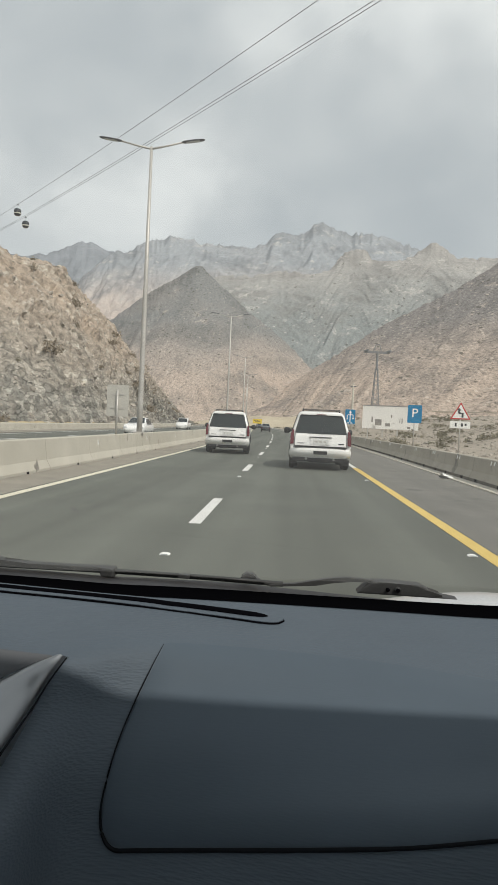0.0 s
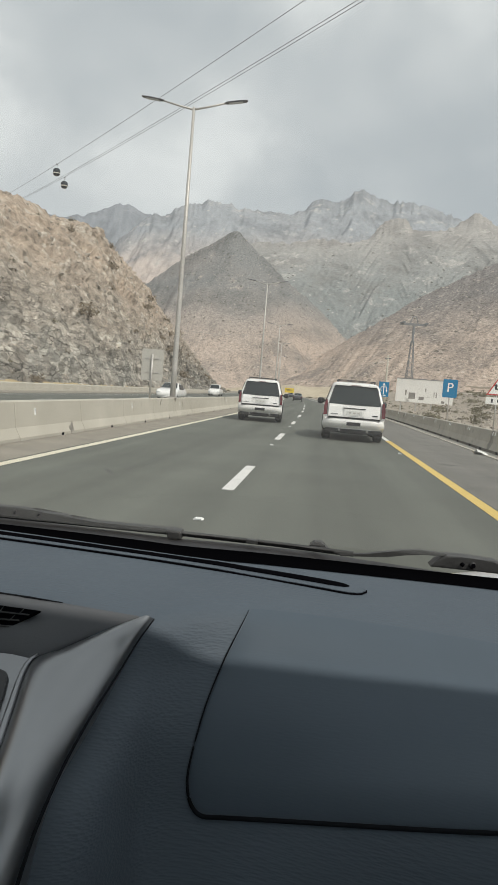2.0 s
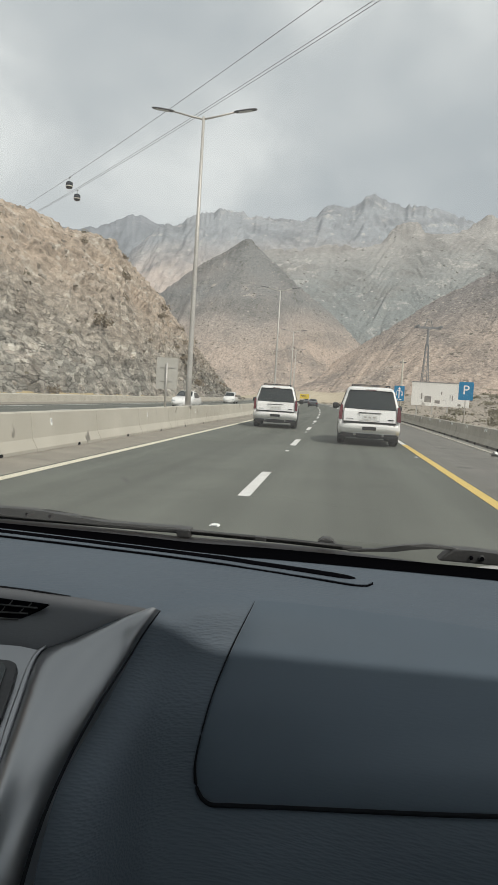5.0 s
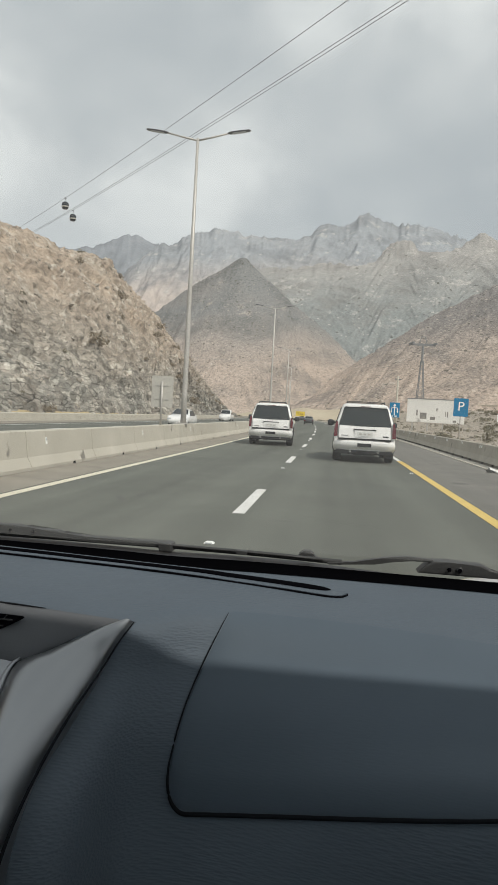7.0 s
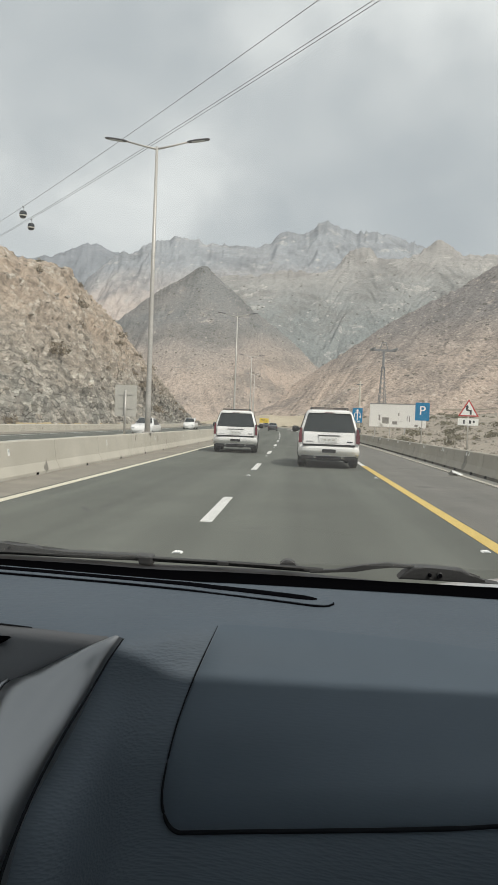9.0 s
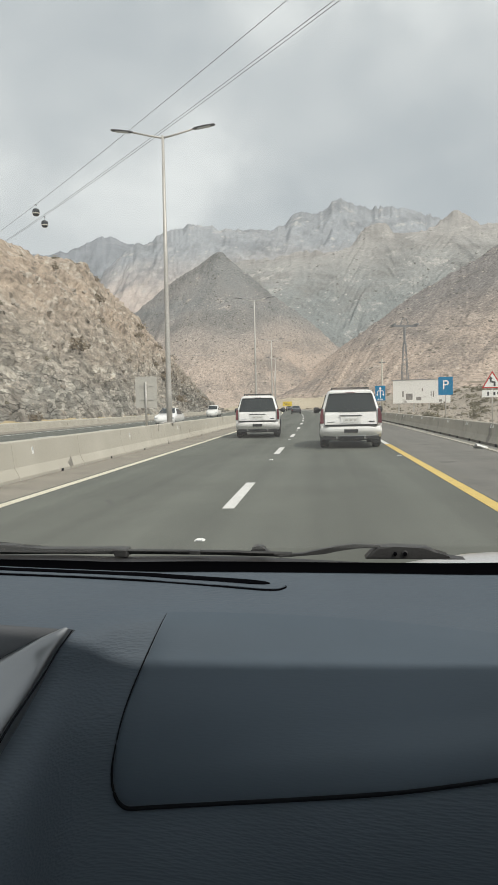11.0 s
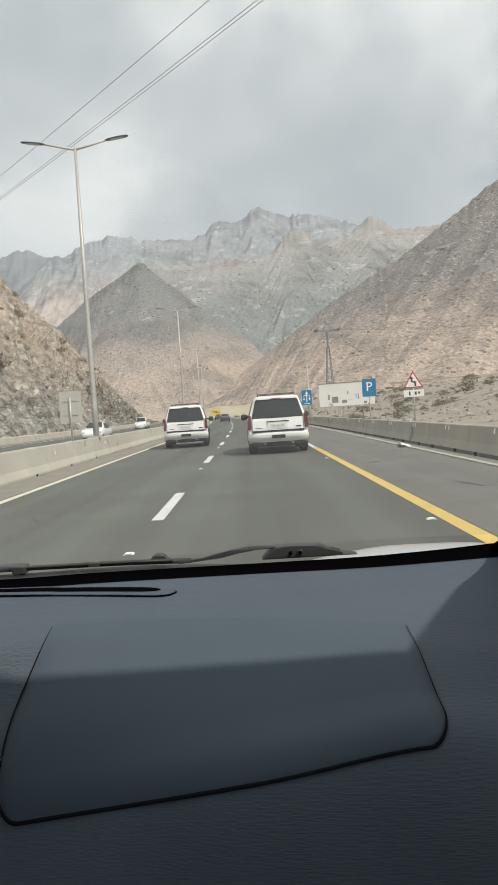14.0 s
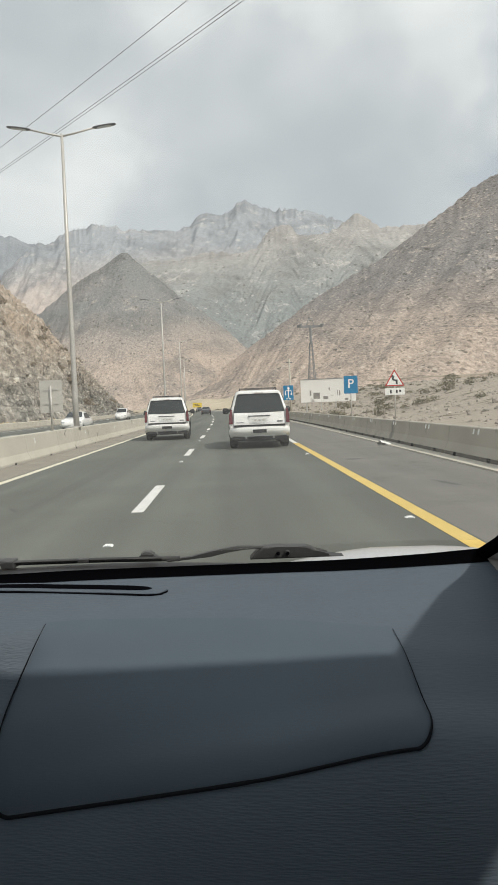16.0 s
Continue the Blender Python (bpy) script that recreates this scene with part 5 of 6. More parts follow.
px, py = -math.sin(radians(-6.6)) * 235, math.cos(radians(-6.6)) * 235
foot = drop(px, py)
pylon(Matrix.Translation((px, py, foot.z - 0.3)) @ pose(0, 0, 0, 0, 0, 8) @ Matrix.Scale(1.05, 4))
for sx in (-3.6, 3.6):
    cable((px - 150 + sx, py + 260, foot.z + 38), (px + sx, py, foot.z + 23.3), 6.0, 0.025)
    cable((px + sx, py, foot.z + 23.3), (px + 150 + sx, py - 60, foot.z + 18), 3.0, 0.025)


# a track cut into the right-hand slope: a low pale wall with a shelf behind it
def slope_track(height, az0, az1):
    line_ = []
    for az in np.linspace(az0, az1, 60):
        for r in np.arange(120, 620, 3.0):
            p = drop(-math.sin(radians(az)) * r, math.cos(radians(az)) * r)
            if p is not None and p.z > height:
                line_.append(Vector((p.x, p.y, height)))
                break
    smooth_ = [sum((line_[min(max(i + d, 0), len(line_) - 1)] for d in range(-4, 5)), Vector()) / 9 for i in range(len(line_))]
    rings_ = []
    for p in smooth_:
        out_ = Vector((-p.x, -p.y, 0)).normalized() * 2.0
        rings_.append([p + out_ + Vector((0, 0, -2.2)), p + out_ + Vector((0, 0, 0.9)), p + out_ * 0.75 + Vector((0, 0, 0.95)), p - out_ * 2.5 + Vector((0, 0, 0.4)), p - out_ * 2.5 + Vector((0, 0, -2.2))])
    bm_ = bmesh.new()
    loft(bm_, rings_, True, True)
    tagged(new("slope_track", finish("slope_track", bm_, TRACK)), "pale track with a low wall cut into the hillside", "track", "", "structure")


slope_track(12.5, -10.5, -30)
slope_track(6.0, -9.0, -30)
scatter("stones", "loose pale and brown stones on the right slope", STONE, 2600, in_sector(-2, -24, 45, 330), lambda g: 0.08 + 0.38 * g.random() ** 4, 5)
bushes("shrubs", "dry dark desert shrubs scattered on the slopes", SCRUB, 2800, in_sector(-1, -26, 60, 640), lambda g: 0.2 + 0.55 * g.random() ** 2, 6, 48)
scatter("stones", "broken rock lumps on the cut cliff", STONE, 2400, in_sector(8.5, 34, 45, 190), lambda g: 0.08 + 0.45 * g.random() ** 3, 7)
paper = thing("litter", "crumpled white plastic litter at the barrier foot", "litter")
bm = bmesh.new()
rings = []
for k, (w_, h_) in enumerate(((0.05, 0.02), (0.16, 0.09), (0.20, 0.13), (0.12, 0.16), (0.17, 0.08), (0.03, 0.02))):
    rings.append([(w_ * math.cos(j * math.tau / 7 + k * 0.4) * (1.0 if (j + k) % 2 else 0.7), -0.28 + 0.11 * k, 0.005 + h_ * (0.5 + 0.5 * math.sin(j * math.tau / 7))) for j in range(7)])
loft(bm, rings, True, True)
part("sheet", bm, WHITE_SIGN, paper)
paper.matrix_basis = pose(4.86 + bend(22.8), 22.8, 0.0, 0, 0, 35)
bushes("shrubs", "round dark shrubs at the foot of the right slope", SCRUB, 420, in_sector(-6, -32, 70, 330, 22.0), lambda g: 0.6 + 1.3 * g.random() ** 2, 16, 200)
scatter("stones", "pale broken rubble above the roadside barrier", STONE, 7000, in_sector(-7, -34, 32, 190, 14.0), lambda g: 0.05 + 0.26 * g.random() ** 4, 17)
bushes("shrubs", "dry brown bushes on the cut cliff", DRY_BUSH, 150, in_sector(9, 34, 50, 240), lambda g: 0.7 + 1.6 * g.random() ** 2, 18, 420)
bushes("shrubs", "dry grey shrubs growing on the cliff", SCRUB, 300, in_sector(8, 34, 48, 240), lambda g: 0.2 + 0.6 * g.random() ** 2, 8, 90)
bushes("shrubs", "dark trees and shrubs along the valley floor", SCRUB, 1100, in_sector(12, -8, 240, 620, 14.0), lambda g: 0.35 + 0.9 * g.random() ** 2, 9, 60)


def tufts(rng):
    y = rng.uniform(20, 150)
    return (-23.2 + bend(y) - rng.random() * 1.6, y, 0.15 + 0.15 * rng.random())


scatter("dry_grass", "strip of dry yellow grass along the cliff foot", DRY_GRASS, 1600, tufts, lambda g: 0.18 + 0.25 * g.random(), 10, (1.3, 1.3, 0.9), category="grass")

# ---------------------------------------------------------------- the car the camera rides in
own = thing("car_interior", "dark blue-grey car dashboard seen from the passenger seat", "car")
# dashboard columns: across, with eight stations from the windscreen down to the knees (y, z below the eye)
COLS = (
    (-1.10, (1.02, -0.222), (0.93, -0.220), (0.80, -0.228), (0.74, -0.27), (0.69, -0.32), (0.64, -0.38), (0.61, -0.47), (0.60, -0.62)),
    (-0.50, (1.00, -0.223), (0.91, -0.221), (0.78, -0.230), (0.72, -0.28), (0.67, -0.32), (0.60, -0.37), (0.56, -0.45), (0.55, -0.62)),
    (-0.345, (0.99, -0.224), (0.90, -0.222), (0.765, -0.234), (0.715, -0.280), (0.665, -0.315), (0.60, -0.36), (0.56, -0.45), (0.55, -0.62)),
    (-0.25, (1.00, -0.225), (0.91, -0.225), (0.82, -0.232), (0.778, -0.278), (0.73, -0.325), (0.70, -0.398), (0.665, -0.48), (0.65, -0.62)),
    (0.00, (1.04, -0.235), (0.94, -0.236), (0.845, -0.246), (0.785, -0.277), (0.72, -0.310), (0.660, -0.350), (0.635, -0.45), (0.62, -0.62)),
    (0.183, (1.06, -0.240), (0.95, -0.252), (0.853, -0.268), (0.787, -0.277), (0.721, -0.297), (0.652, -0.3215), (0.62, -0.42), (0.61, -0.62)),
    (0.36, (1.05, -0.232), (0.95, -0.268), (0.853, -0.292), (0.787, -0.305), (0.721, -0.325), (0.652, -0.350), (0.62, -0.45), (0.61, -0.62)),
)
LX = (0.03, 0.03, 0.022, 0.002, -0.011, -0.019, -0.016, 0.0)
DX = (0.02, 0.03, 0.04, 0.04, 0.04, 0.04, 0.04, 0.04)
cx = np.array([c[0] for c in COLS])
cy = np.array([[p[0] for p in c[1:]] for c in COLS])
cz = np.array([[p[1] for p in c[1:]] for c in COLS])


def dash_at(c, s):
    """Points of the dash surface at column number c and station s (arrays of one shape)."""
    c, s = np.broadcast_arrays(np.asarray(c, float), np.asarray(s, float))
    k = np.arange(8)

    def col(tab):
        per = np.stack([spline(c.ravel(), np.arange(7), tab[:, j]) for j in range(8)], 1)
        return np.array([spline([sv], k, row)[0] for sv, row in zip(s.ravel(), per)]).reshape(c.shape)

    edge = np.clip(c - 5, 0, 1)
    near_left = 0.5 + 0.5 * np.cos(math.pi * np.clip(abs(c - 3), 0, 1))
    X = spline(c.ravel(), np.arange(7), cx).reshape(c.shape) + edge * spline(s.ravel(), k, np.array(DX)).reshape(s.shape) + near_left * spline(s.ravel(), k, np.array(LX)).reshape(s.shape)
    return np.stack([X, col(cy), EYE + col(cz)], -1)


def dash_normal(c, s):
    d = 0.02
    u = dash_at(np.minimum(c + d, 6), s) - dash_at(np.maximum(c - d, 0), s)
    v = dash_at(c, np.maximum(s - d, 0)) - dash_at(c, np.minimum(s + d, 7))
    n = np.cross(u, v)
    return n / np.linalg.norm(n, axis=-1, keepdims=True)


cc, ss = np.meshgrid(np.linspace(0, 6, 73), np.linspace(0, 7, 85), indexing="ij")
P = dash_at(cc, ss)
dash = new("dashboard", grid_mesh("dashboard", P[..., 0], P[..., 1], P[..., 2], DASH))
dash.parent = own
tagged(dash, "dark blue-grey soft dashboard top with fine leather grain")


def lid_limits(s):
    u = np.clip((s - 4.42) / 0.58, 0, 1)
    return 0.13 * (1 - np.sqrt(np.maximum(1 - u * u, 0)))


arc = np.linspace(0, math.pi / 2, 22)
sv = np.concatenate([np.linspace(2.0, 4.42, 30)[:-1], 4.42 + 0.58 * np.sin(arc)])
uu, ss = np.meshgrid(np.linspace(0, 1, 61), sv, indexing="ij")
inset = lid_limits(ss)
cc = 3.0 + inset + uu * (2.0 - 2 * inset)
P, N = dash_at(cc, ss), dash_normal(cc, ss)
rim = np.minimum(np.minimum(uu, 1 - uu) * 0.43, (5.0 - ss) * 0.06)
raise_ = 0.0075 * np.sin(np.clip(rim / 0.028, 0, 1) * math.pi / 2) - 0.0008
raise_ = raise_ * np.clip((ss - 2.0) / 1.2, 0.12, 1)
P = P + N * raise_[..., None]
lid = new("airbag_cover", grid_mesh("airbag_cover", P[..., 0], P[..., 1], P[..., 2], LID))
lid.parent = dash
tagged(lid, "smooth dark airbag cover with rounded corners")
# the dark seam round the cover, hair-thin above and wider along its lower edge
sd = np.concatenate([np.linspace(2.05, 4.42, 30)[:-1], 4.42 + 0.58 * np.sin(arc)])
ins = lid_limits(sd)
pc = np.concatenate([3.0 + ins, np.linspace(3.13, 4.87, 60)[1:-1], (5.0 - ins)[::-1]])
ps = np.concatenate([sd, np.full(58, 5.0), sd[::-1]])
Ns = dash_normal(pc, ps)
pp = dash_at(pc, ps) + Ns * 0.0015
low = np.clip((ps - 4.2) / 0.8, 0, 1) ** 2
wid = (0.00024 + (0.00035 + 0.00025 * (pc < 4)) * np.clip((ps - 2.05) / np.where(pc < 4, 0.8, 1.8), 0, 1) + 0.0013 * low).tolist()
part("seam", tube(bmesh.new(), [tuple(p) for p in pp], wid, 8), SEAM, dash, "dark seam round the airbag cover", smooth=True)
mid_ = dash_at(np.array([4.0]), np.array([3.4]))[0]
away = pp - mid_
away = away / np.linalg.norm(away, axis=1, keepdims=True)
lipline = dash_at(pc, ps) + away * (np.array(wid)[:, None] + 0.0006)
part("seam_edge", tube(bmesh.new(), [tuple(p) for p in lipline], 0.0006, 6), DASH, dash, smooth=True)

# long demister slot
def slot_line(x0, x1, n, back, up=0.001):
    out = []
    for x in np.linspace(x0, x1, n):
        y = float(np.interp(x, [-1.0, -0.6, -0.3, -0.1], [0.985, 0.965, 0.925, 0.905])) + back
        c = float(np.interp(x, cx, np.arange(7)))
        s0 = np.linspace(0, 2, 60)
        Q = dash_at(np.full(60, c), s0)
        i = int(np.argmin(abs(Q[:, 1] - y)))
        out.append((x, y, float(Q[i, 2]) + up))
    return out


def ribbon(bm, front, rear_, thick):
    loft(bm, [[a_, b_, (b_[0], b_[1], b_[2] - thick), (a_[0], a_[1], a_[2] - thick)] for a_, b_ in zip(front, rear_)], True, True)
    return bm


def round_end(front, rear_, tip):
    """Draws the two edges of a long strip together in a round end at x = tip."""
    f2, b2 = [], []
    for a_, b_ in zip(front, rear_):
        half = (b_[1] - a_[1]) / 2
        u = min(max((a_[0] - (tip - 0.032)) / 0.032, 0.0), 1.0)
        k = math.sqrt(max(1 - u * u, 0.0002))
        m_ = (b_[1] + a_[1]) / 2
        f2.append((a_[0], m_ - half * k, a_[2]))
        b2.append((b_[0], m_ + half * k, b_[2]))
    return f2, b2


lip_f, lip_b = round_end(slot_line(-1.0, -0.098, 140, 0.004, 0.0035), slot_line(-1.0, -0.098, 140, 0.047, 0.0035), -0.098)
vent = part("demister_vent", ribbon(bmesh.new(), lip_f, lip_b, 0.006), DASH, dash, "long demister vent surround", smooth=False)
in_f, in_b = round_end(slot_line(-1.0, -0.118, 140, 0.018, 0.0047), slot_line(-1.0, -0.118, 140, 0.036, 0.0047), -0.118)
part("slot", ribbon(bmesh.new(), in_f, in_b, 0.001), GROOVE, vent, "dark open demister slot")
outline_ = [(x, y, z - 0.0022) for x, y, z in lip_f] + [(x, y, z - 0.0022) for x, y, z in lip_b[:-12:-1]]
part("shadow_gap", tube(bmesh.new(), outline_, 0.0016, 6), GROOVE, vent, smooth=True)

# silver centre-console blade
OUT = [(-0.321, 0.757, -0.2335), (-0.3305, 0.737, -0.2495), (-0.339, 0.717, -0.268), (-0.346, 0.69, -0.283), (-0.352, 0.661, -0.297), (-0.362, 0.62, -0.327), (-0.366, 0.57, -0.362), (-0.368, 0.53, -0.42), (-0.37, 0.52, -0.5)]
INN = [(-0.330, 0.757, -0.2340), (-0.352, 0.747, -0.242), (-0.376, 0.738, -0.253), (-0.400, 0.725, -0.264), (-0.423, 0.706, -0.273), (-0.418, 0.655, -0.298), (-0.412, 0.61, -0.326), (-0.41, 0.57, -0.37), (-0.41, 0.55, -0.48)]


def curve3(pts, n):
    k = np.arange(len(pts))
    t = np.linspace(0, len(pts) - 1, n)
    a_ = np.array(pts)
    return np.stack([spline(t, k, a_[:, j]) for j in range(3)], 1)


o3, i3 = curve3(OUT, 40), curve3(INN, 40)
W_ = np.linspace(0, 1, 9)[None, :, None]
surf = o3[:, None] * (1 - W_) + i3[:, None] * W_
along = np.gradient(o3 + i3, axis=0)
bulge = np.cross(i3 - o3, along)
bulge = bulge / np.linalg.norm(bulge, axis=1, keepdims=True)
bulge = bulge * np.sign(bulge[:, 2:3] - bulge[:, 1:2])
swell = np.interp(np.arange(40), [0, 6, 16, 39], [0.003, 0.011, 0.019, 0.025])[:, None, None]
surf = surf + bulge[:, None] * swell * np.sin(np.pi * W_) ** 0.8 + np.array([0, -0.0015, 0.0015])
surf = surf + np.array([0, 0, EYE])
outer = o3[:, None] + np.array([0.006, 0.03, -0.012]) * np.array([1.0, 0.5])[None, :, None] + np.array([0, 0, EYE])
surf = np.concatenate([outer, surf], 1)
trim = new("silver_trim", grid_mesh("silver_trim", surf[..., 0], surf[..., 1], surf[..., 2], SILVER))
trim.parent = own
tagged(trim, "curved satin silver centre console blade")
# tube added along the crease so that a highlight runs down it
part("ridge", tube(bmesh.new(), [tuple(p + np.array([0.0, -0.004, EYE + 0.004])) for p in i3[18:34]], [0.0014 + 0.0022 * math.sin(math.pi * k / 15) for k in range(16)], 10), SILVER, trim, "silver tube along the crease, added for a bright edge", smooth=True)
left3 = i3 + np.array([-0.16, 0.015, -0.004])
i3, left3 = i3[19:], left3[19:]
panel = np.stack([i3 + np.array([0.0, -0.002, 0.003]), i3 + np.array([-0.02, -0.004, 0.006]), left3], 1) + np.array([0, 0, EYE])
pn = new("console_face", grid_mesh("console_face", panel[..., 0], panel[..., 1], panel[..., 2], SILVER))
pn.parent = own
part("seam", tube(bmesh.new(), [tuple(p + np.array([0.003, -0.002, EYE + 0.0])) for p in o3], [0.0007 + 0.0012 * k / 39 for k in range(40)], 6), SEAM, trim, smooth=True)
# display frame at the top of the console face
def face_at(t, w, lift):
    k = min(int(t), 7)
    p = np.array(INN[k]) * (1 - t + k) + np.array(INN[k + 1]) * (t - k)
    return tuple(p + w * np.array([-0.16, 0.015, -0.004]) + lift * np.array([0.0, -0.42, 0.9]) + np.array([0, 0, EYE]))


shape_ = [(4.36, 0.95), (4.36, 0.13), (4.40, 0.09), (4.48, 0.07), (4.8, 0.055), (5.45, 0.05), (5.9, 0.07), (5.9, 0.95)]
disp = part("display", prism(bmesh.new(), [face_at(t, w, 0.0125) for t, w in shape_], (0, 0.004, -0.008)), PIANO, own, "glossy black display bezel", bevel=0.002)
inner = [(4.46, 0.93), (4.46, 0.16), (4.55, 0.13), (5.4, 0.11), (5.8, 0.13), (5.8, 0.93)]
part("screen", prism(bmesh.new(), [face_at(t, w, 0.014) for t, w in inner], (0, 0.0005, -0.001)), TINTED, disp, "dark glossy screen")
# grey hood between the vent and the blade
ht = np.array([(-0.66, 0.757, -0.224), (-0.485, 0.757, -0.2255), (-0.448, 0.757, -0.2270), (-0.411, 0.757, -0.2290), (-0.375, 0.757, -0.2310), (-0.334, 0.757, -0.2335)])
hb = np.array([(-0.66, 0.715, -0.285), (-0.467, 0.709, -0.2755), (-0.424, 0.708, -0.2735), (-0.396, 0.727, -0.2630), (-0.368, 0.741, -0.2495), (-0.332, 0.757, -0.2350)])
ht, hb = curve3(ht, 36), curve3(hb, 36)
hv_ = np.linspace(0, 1, 12)[None, :, None]
hood = ht[:, None] * (1 - hv_) + hb[:, None] * hv_
hood = hood + np.array([0, -0.005, 0.0045]) * np.sin(np.pi * hv_) ** 0.6 * np.clip(np.linspace(1.4, 0, 36), 0, 1)[:, None, None] + np.array([0, -0.0015, EYE + 0.0015])
lipv = hood[:, -1:] + np.array([0, 0.006, -0.003])
hood = np.concatenate([hood[:, :1] + np.array([0, 0.004, -0.004]), hood, lipv], 1)
hd = new("vent_hood", grid_mesh("vent_hood", hood[..., 0], hood[..., 1], hood[..., 2], HOOD))
hd.parent = own
tagged(hd, "dark grey matt hood round the centre vent")
# centre air vent
q = np.array([(-0.62, 0.748, -0.2335), (-0.427, 0.748, -0.2385), (-0.453, 0.740, -0.2555), (-0.62, 0.738, -0.268)]) + np.array([0, -0.016, EYE + 0.0085])
vent2 = part("air_vent", prism(bmesh.new(), [tuple(p) for p in q], (0, 0.006, -0.003)), GROOVE, own, "dark centre air vent")
for k in range(3):
    u = (k + 0.9) / 3.0
    a_, b_ = q[0] * (1 - u) + q[3] * u, q[1] * (1 - u) + q[2] * u
    part("slat", tube(bmesh.new(), [tuple(a_ + np.array([0, -0.001, 0.001])), tuple(b_ + np.array([-0.001, -0.001, 0.001]))], 0.0008, 6), WIPER, vent2)
for k in range(9):
    u = (k + 0.7) / 9.4
    a_, b_ = q[0] * (1 - u) + q[1] * u, q[3] * (1 - u) + q[2] * u
    for f0, f1 in ((0.06, 0.27), (0.36, 0.58)):
        part("blade", tube(bmesh.new(), [tuple(a_ * (1 - f0) + b_ * f0 + np.array([0, -0.0006, 0.0006])), tuple(a_ * (1 - f1) + b_ * f1 + np.array([0.002, -0.0006, 0.0006]))], 0.0006, 6), WIPER, vent2)
part("vent_rim", tube(bmesh.new(), [(-0.66, 0.7545, EYE - 0.2225), (-0.484, 0.7545, EYE - 0.2240), (-0.445, 0.7545, EYE - 0.2252), (-0.412, 0.7545, EYE - 0.2268)], [0.0011, 0.0011, 0.0010, 0.0004], 6), SEAM, own, smooth=True)

# black glass border, cowl, wipers and bonnet beyond the glass
bc = np.linspace(0, 6, 70)
rim_ = dash_at(bc, np.zeros(70))
front_ = dash_at(bc, np.full(70, 0.10))
bx, by, bz = rim_[:, 0], rim_[:, 1] + 0.004, rim_[:, 2] - EYE
hi = np.interp(bx, [-1.1, -0.6, 0.0, 0.30, 0.40], [0.006, 0.006, 0.006, 0.007, 0.009])
rows_ = np.stack([front_ + np.array([0, 0, 0.0012]), np.stack([bx, by + 0.004, EYE + bz + 0.003], 1), np.stack([bx, by + 0.03, EYE + bz + hi], 1), np.stack([bx, by + 0.034, EYE + bz + hi - 0.03], 1)], 1)
fr = new("glass_border", grid_mesh("glass_border", rows_[..., 0], rows_[..., 1], rows_[..., 2], FRIT))
fr.parent = own
tagged(fr, "black border at the foot of the windscreen")
low_ = np.interp(bx, [-0.15, 0.16], [-0.020, -0.036])
cow = np.stack([np.stack([bx * 1.05, by + 0.05, EYE + bz - 0.03], 1), np.stack([bx * 1.1, by + 0.13, EYE + bz + low_], 1), np.stack([bx * 1.15, by + 0.21, EYE + bz + low_ - 0.004], 1), np.stack([bx * 1.15, by + 0.22, EYE + bz - 0.08], 1)], 1)
cw = new("cowl", grid_mesh("cowl", cow[..., 0], cow[..., 1], cow[..., 2], BLACK_PLASTIC))
cw.parent = own
def bar(nm, outline, depth_y, thick, label, bevel=0.002):
    part(nm, prism(bmesh.new(), [(x, depth_y, EYE + z) for x, z in outline], (0, thick, 0)), WIPER, own, label, bevel=bevel)


bar("wiper_arm", [(-0.86, -0.2225), (-0.70, -0.2228), (-0.644, -0.2218), (-0.6226, -0.2262), (-0.570, -0.2264), (-0.564, -0.2318), (-0.518, -0.2323), (-0.402, -0.2315), (-0.387, -0.2346), (-0.385, -0.2415), (-0.50, -0.2405), (-0.60, -0.2375), (-0.72, -0.236), (-0.86, -0.235)], 1.190, 0.022, "faded black wiper arm with a pressed channel", 0.003)
for x in (-0.652, -0.612):
    part("rivet", tube(bmesh.new(), [(x, 1.189, EYE - 0.2300), (x, 1.186, EYE - 0.2300)], 0.0022, 10), GROOVE, own, "dark rivet hole", smooth=True)
bar("wiper_clip", [(-0.400, -0.2310), (-0.376, -0.2325), (-0.374, -0.2455), (-0.396, -0.2455)], 1.184, 0.03, "small black clip", 0.002)
bar("wiper_clip", [(-0.270, -0.2345), (-0.252, -0.2352), (-0.252, -0.2415), (-0.270, -0.2410)], 1.186, 0.012, "small black clip", 0.001)
bar("wiper_arm", [(-0.125, -0.2440), (-0.080, -0.2405), (-0.066, -0.2372), (-0.028, -0.2290), (0.0024, -0.2250), (0.044, -0.2272), (0.044, -0.2318), (0.0091, -0.2322), (-0.0213, -0.2363), (-0.048, -0.2420), (-0.120, -0.2480)], 1.195, 0.010, "curved black wiper arm", 0.0015)
bar("wiper_cap", [(0.018, -0.2490), (0.027, -0.2394), (0.041, -0.2292), (0.065, -0.2287), (0.099, -0.2302), (0.117, -0.2300), (0.1275, -0.2345), (0.137, -0.2420), (0.152, -0.2470), (0.180, -0.2500)], 1.190, 0.03, "faded black wiper cap", 0.003)
part("pivot_hole", tube(bmesh.new(), [(0.0669, 1.1895, EYE - 0.2396), (0.0669, 1.186, EYE - 0.2396)], 0.0030, 12), GROOVE, own, "dark screw hole", smooth=True)
part("wiper_pivot", tube(bmesh.new(), [(0.0825, 1.1895, EYE - 0.2390), (0.0825, 1.185, EYE - 0.2390)], 0.0046, 14), WIPER, own, "grey pivot cap", smooth=True)
part("pivot_nut", tube(bmesh.new(), [(0.0825, 1.185, EYE - 0.2390), (0.0825, 1.183, EYE - 0.2390)], 0.0034, 6), GROOVE, own, "dark pivot nut")
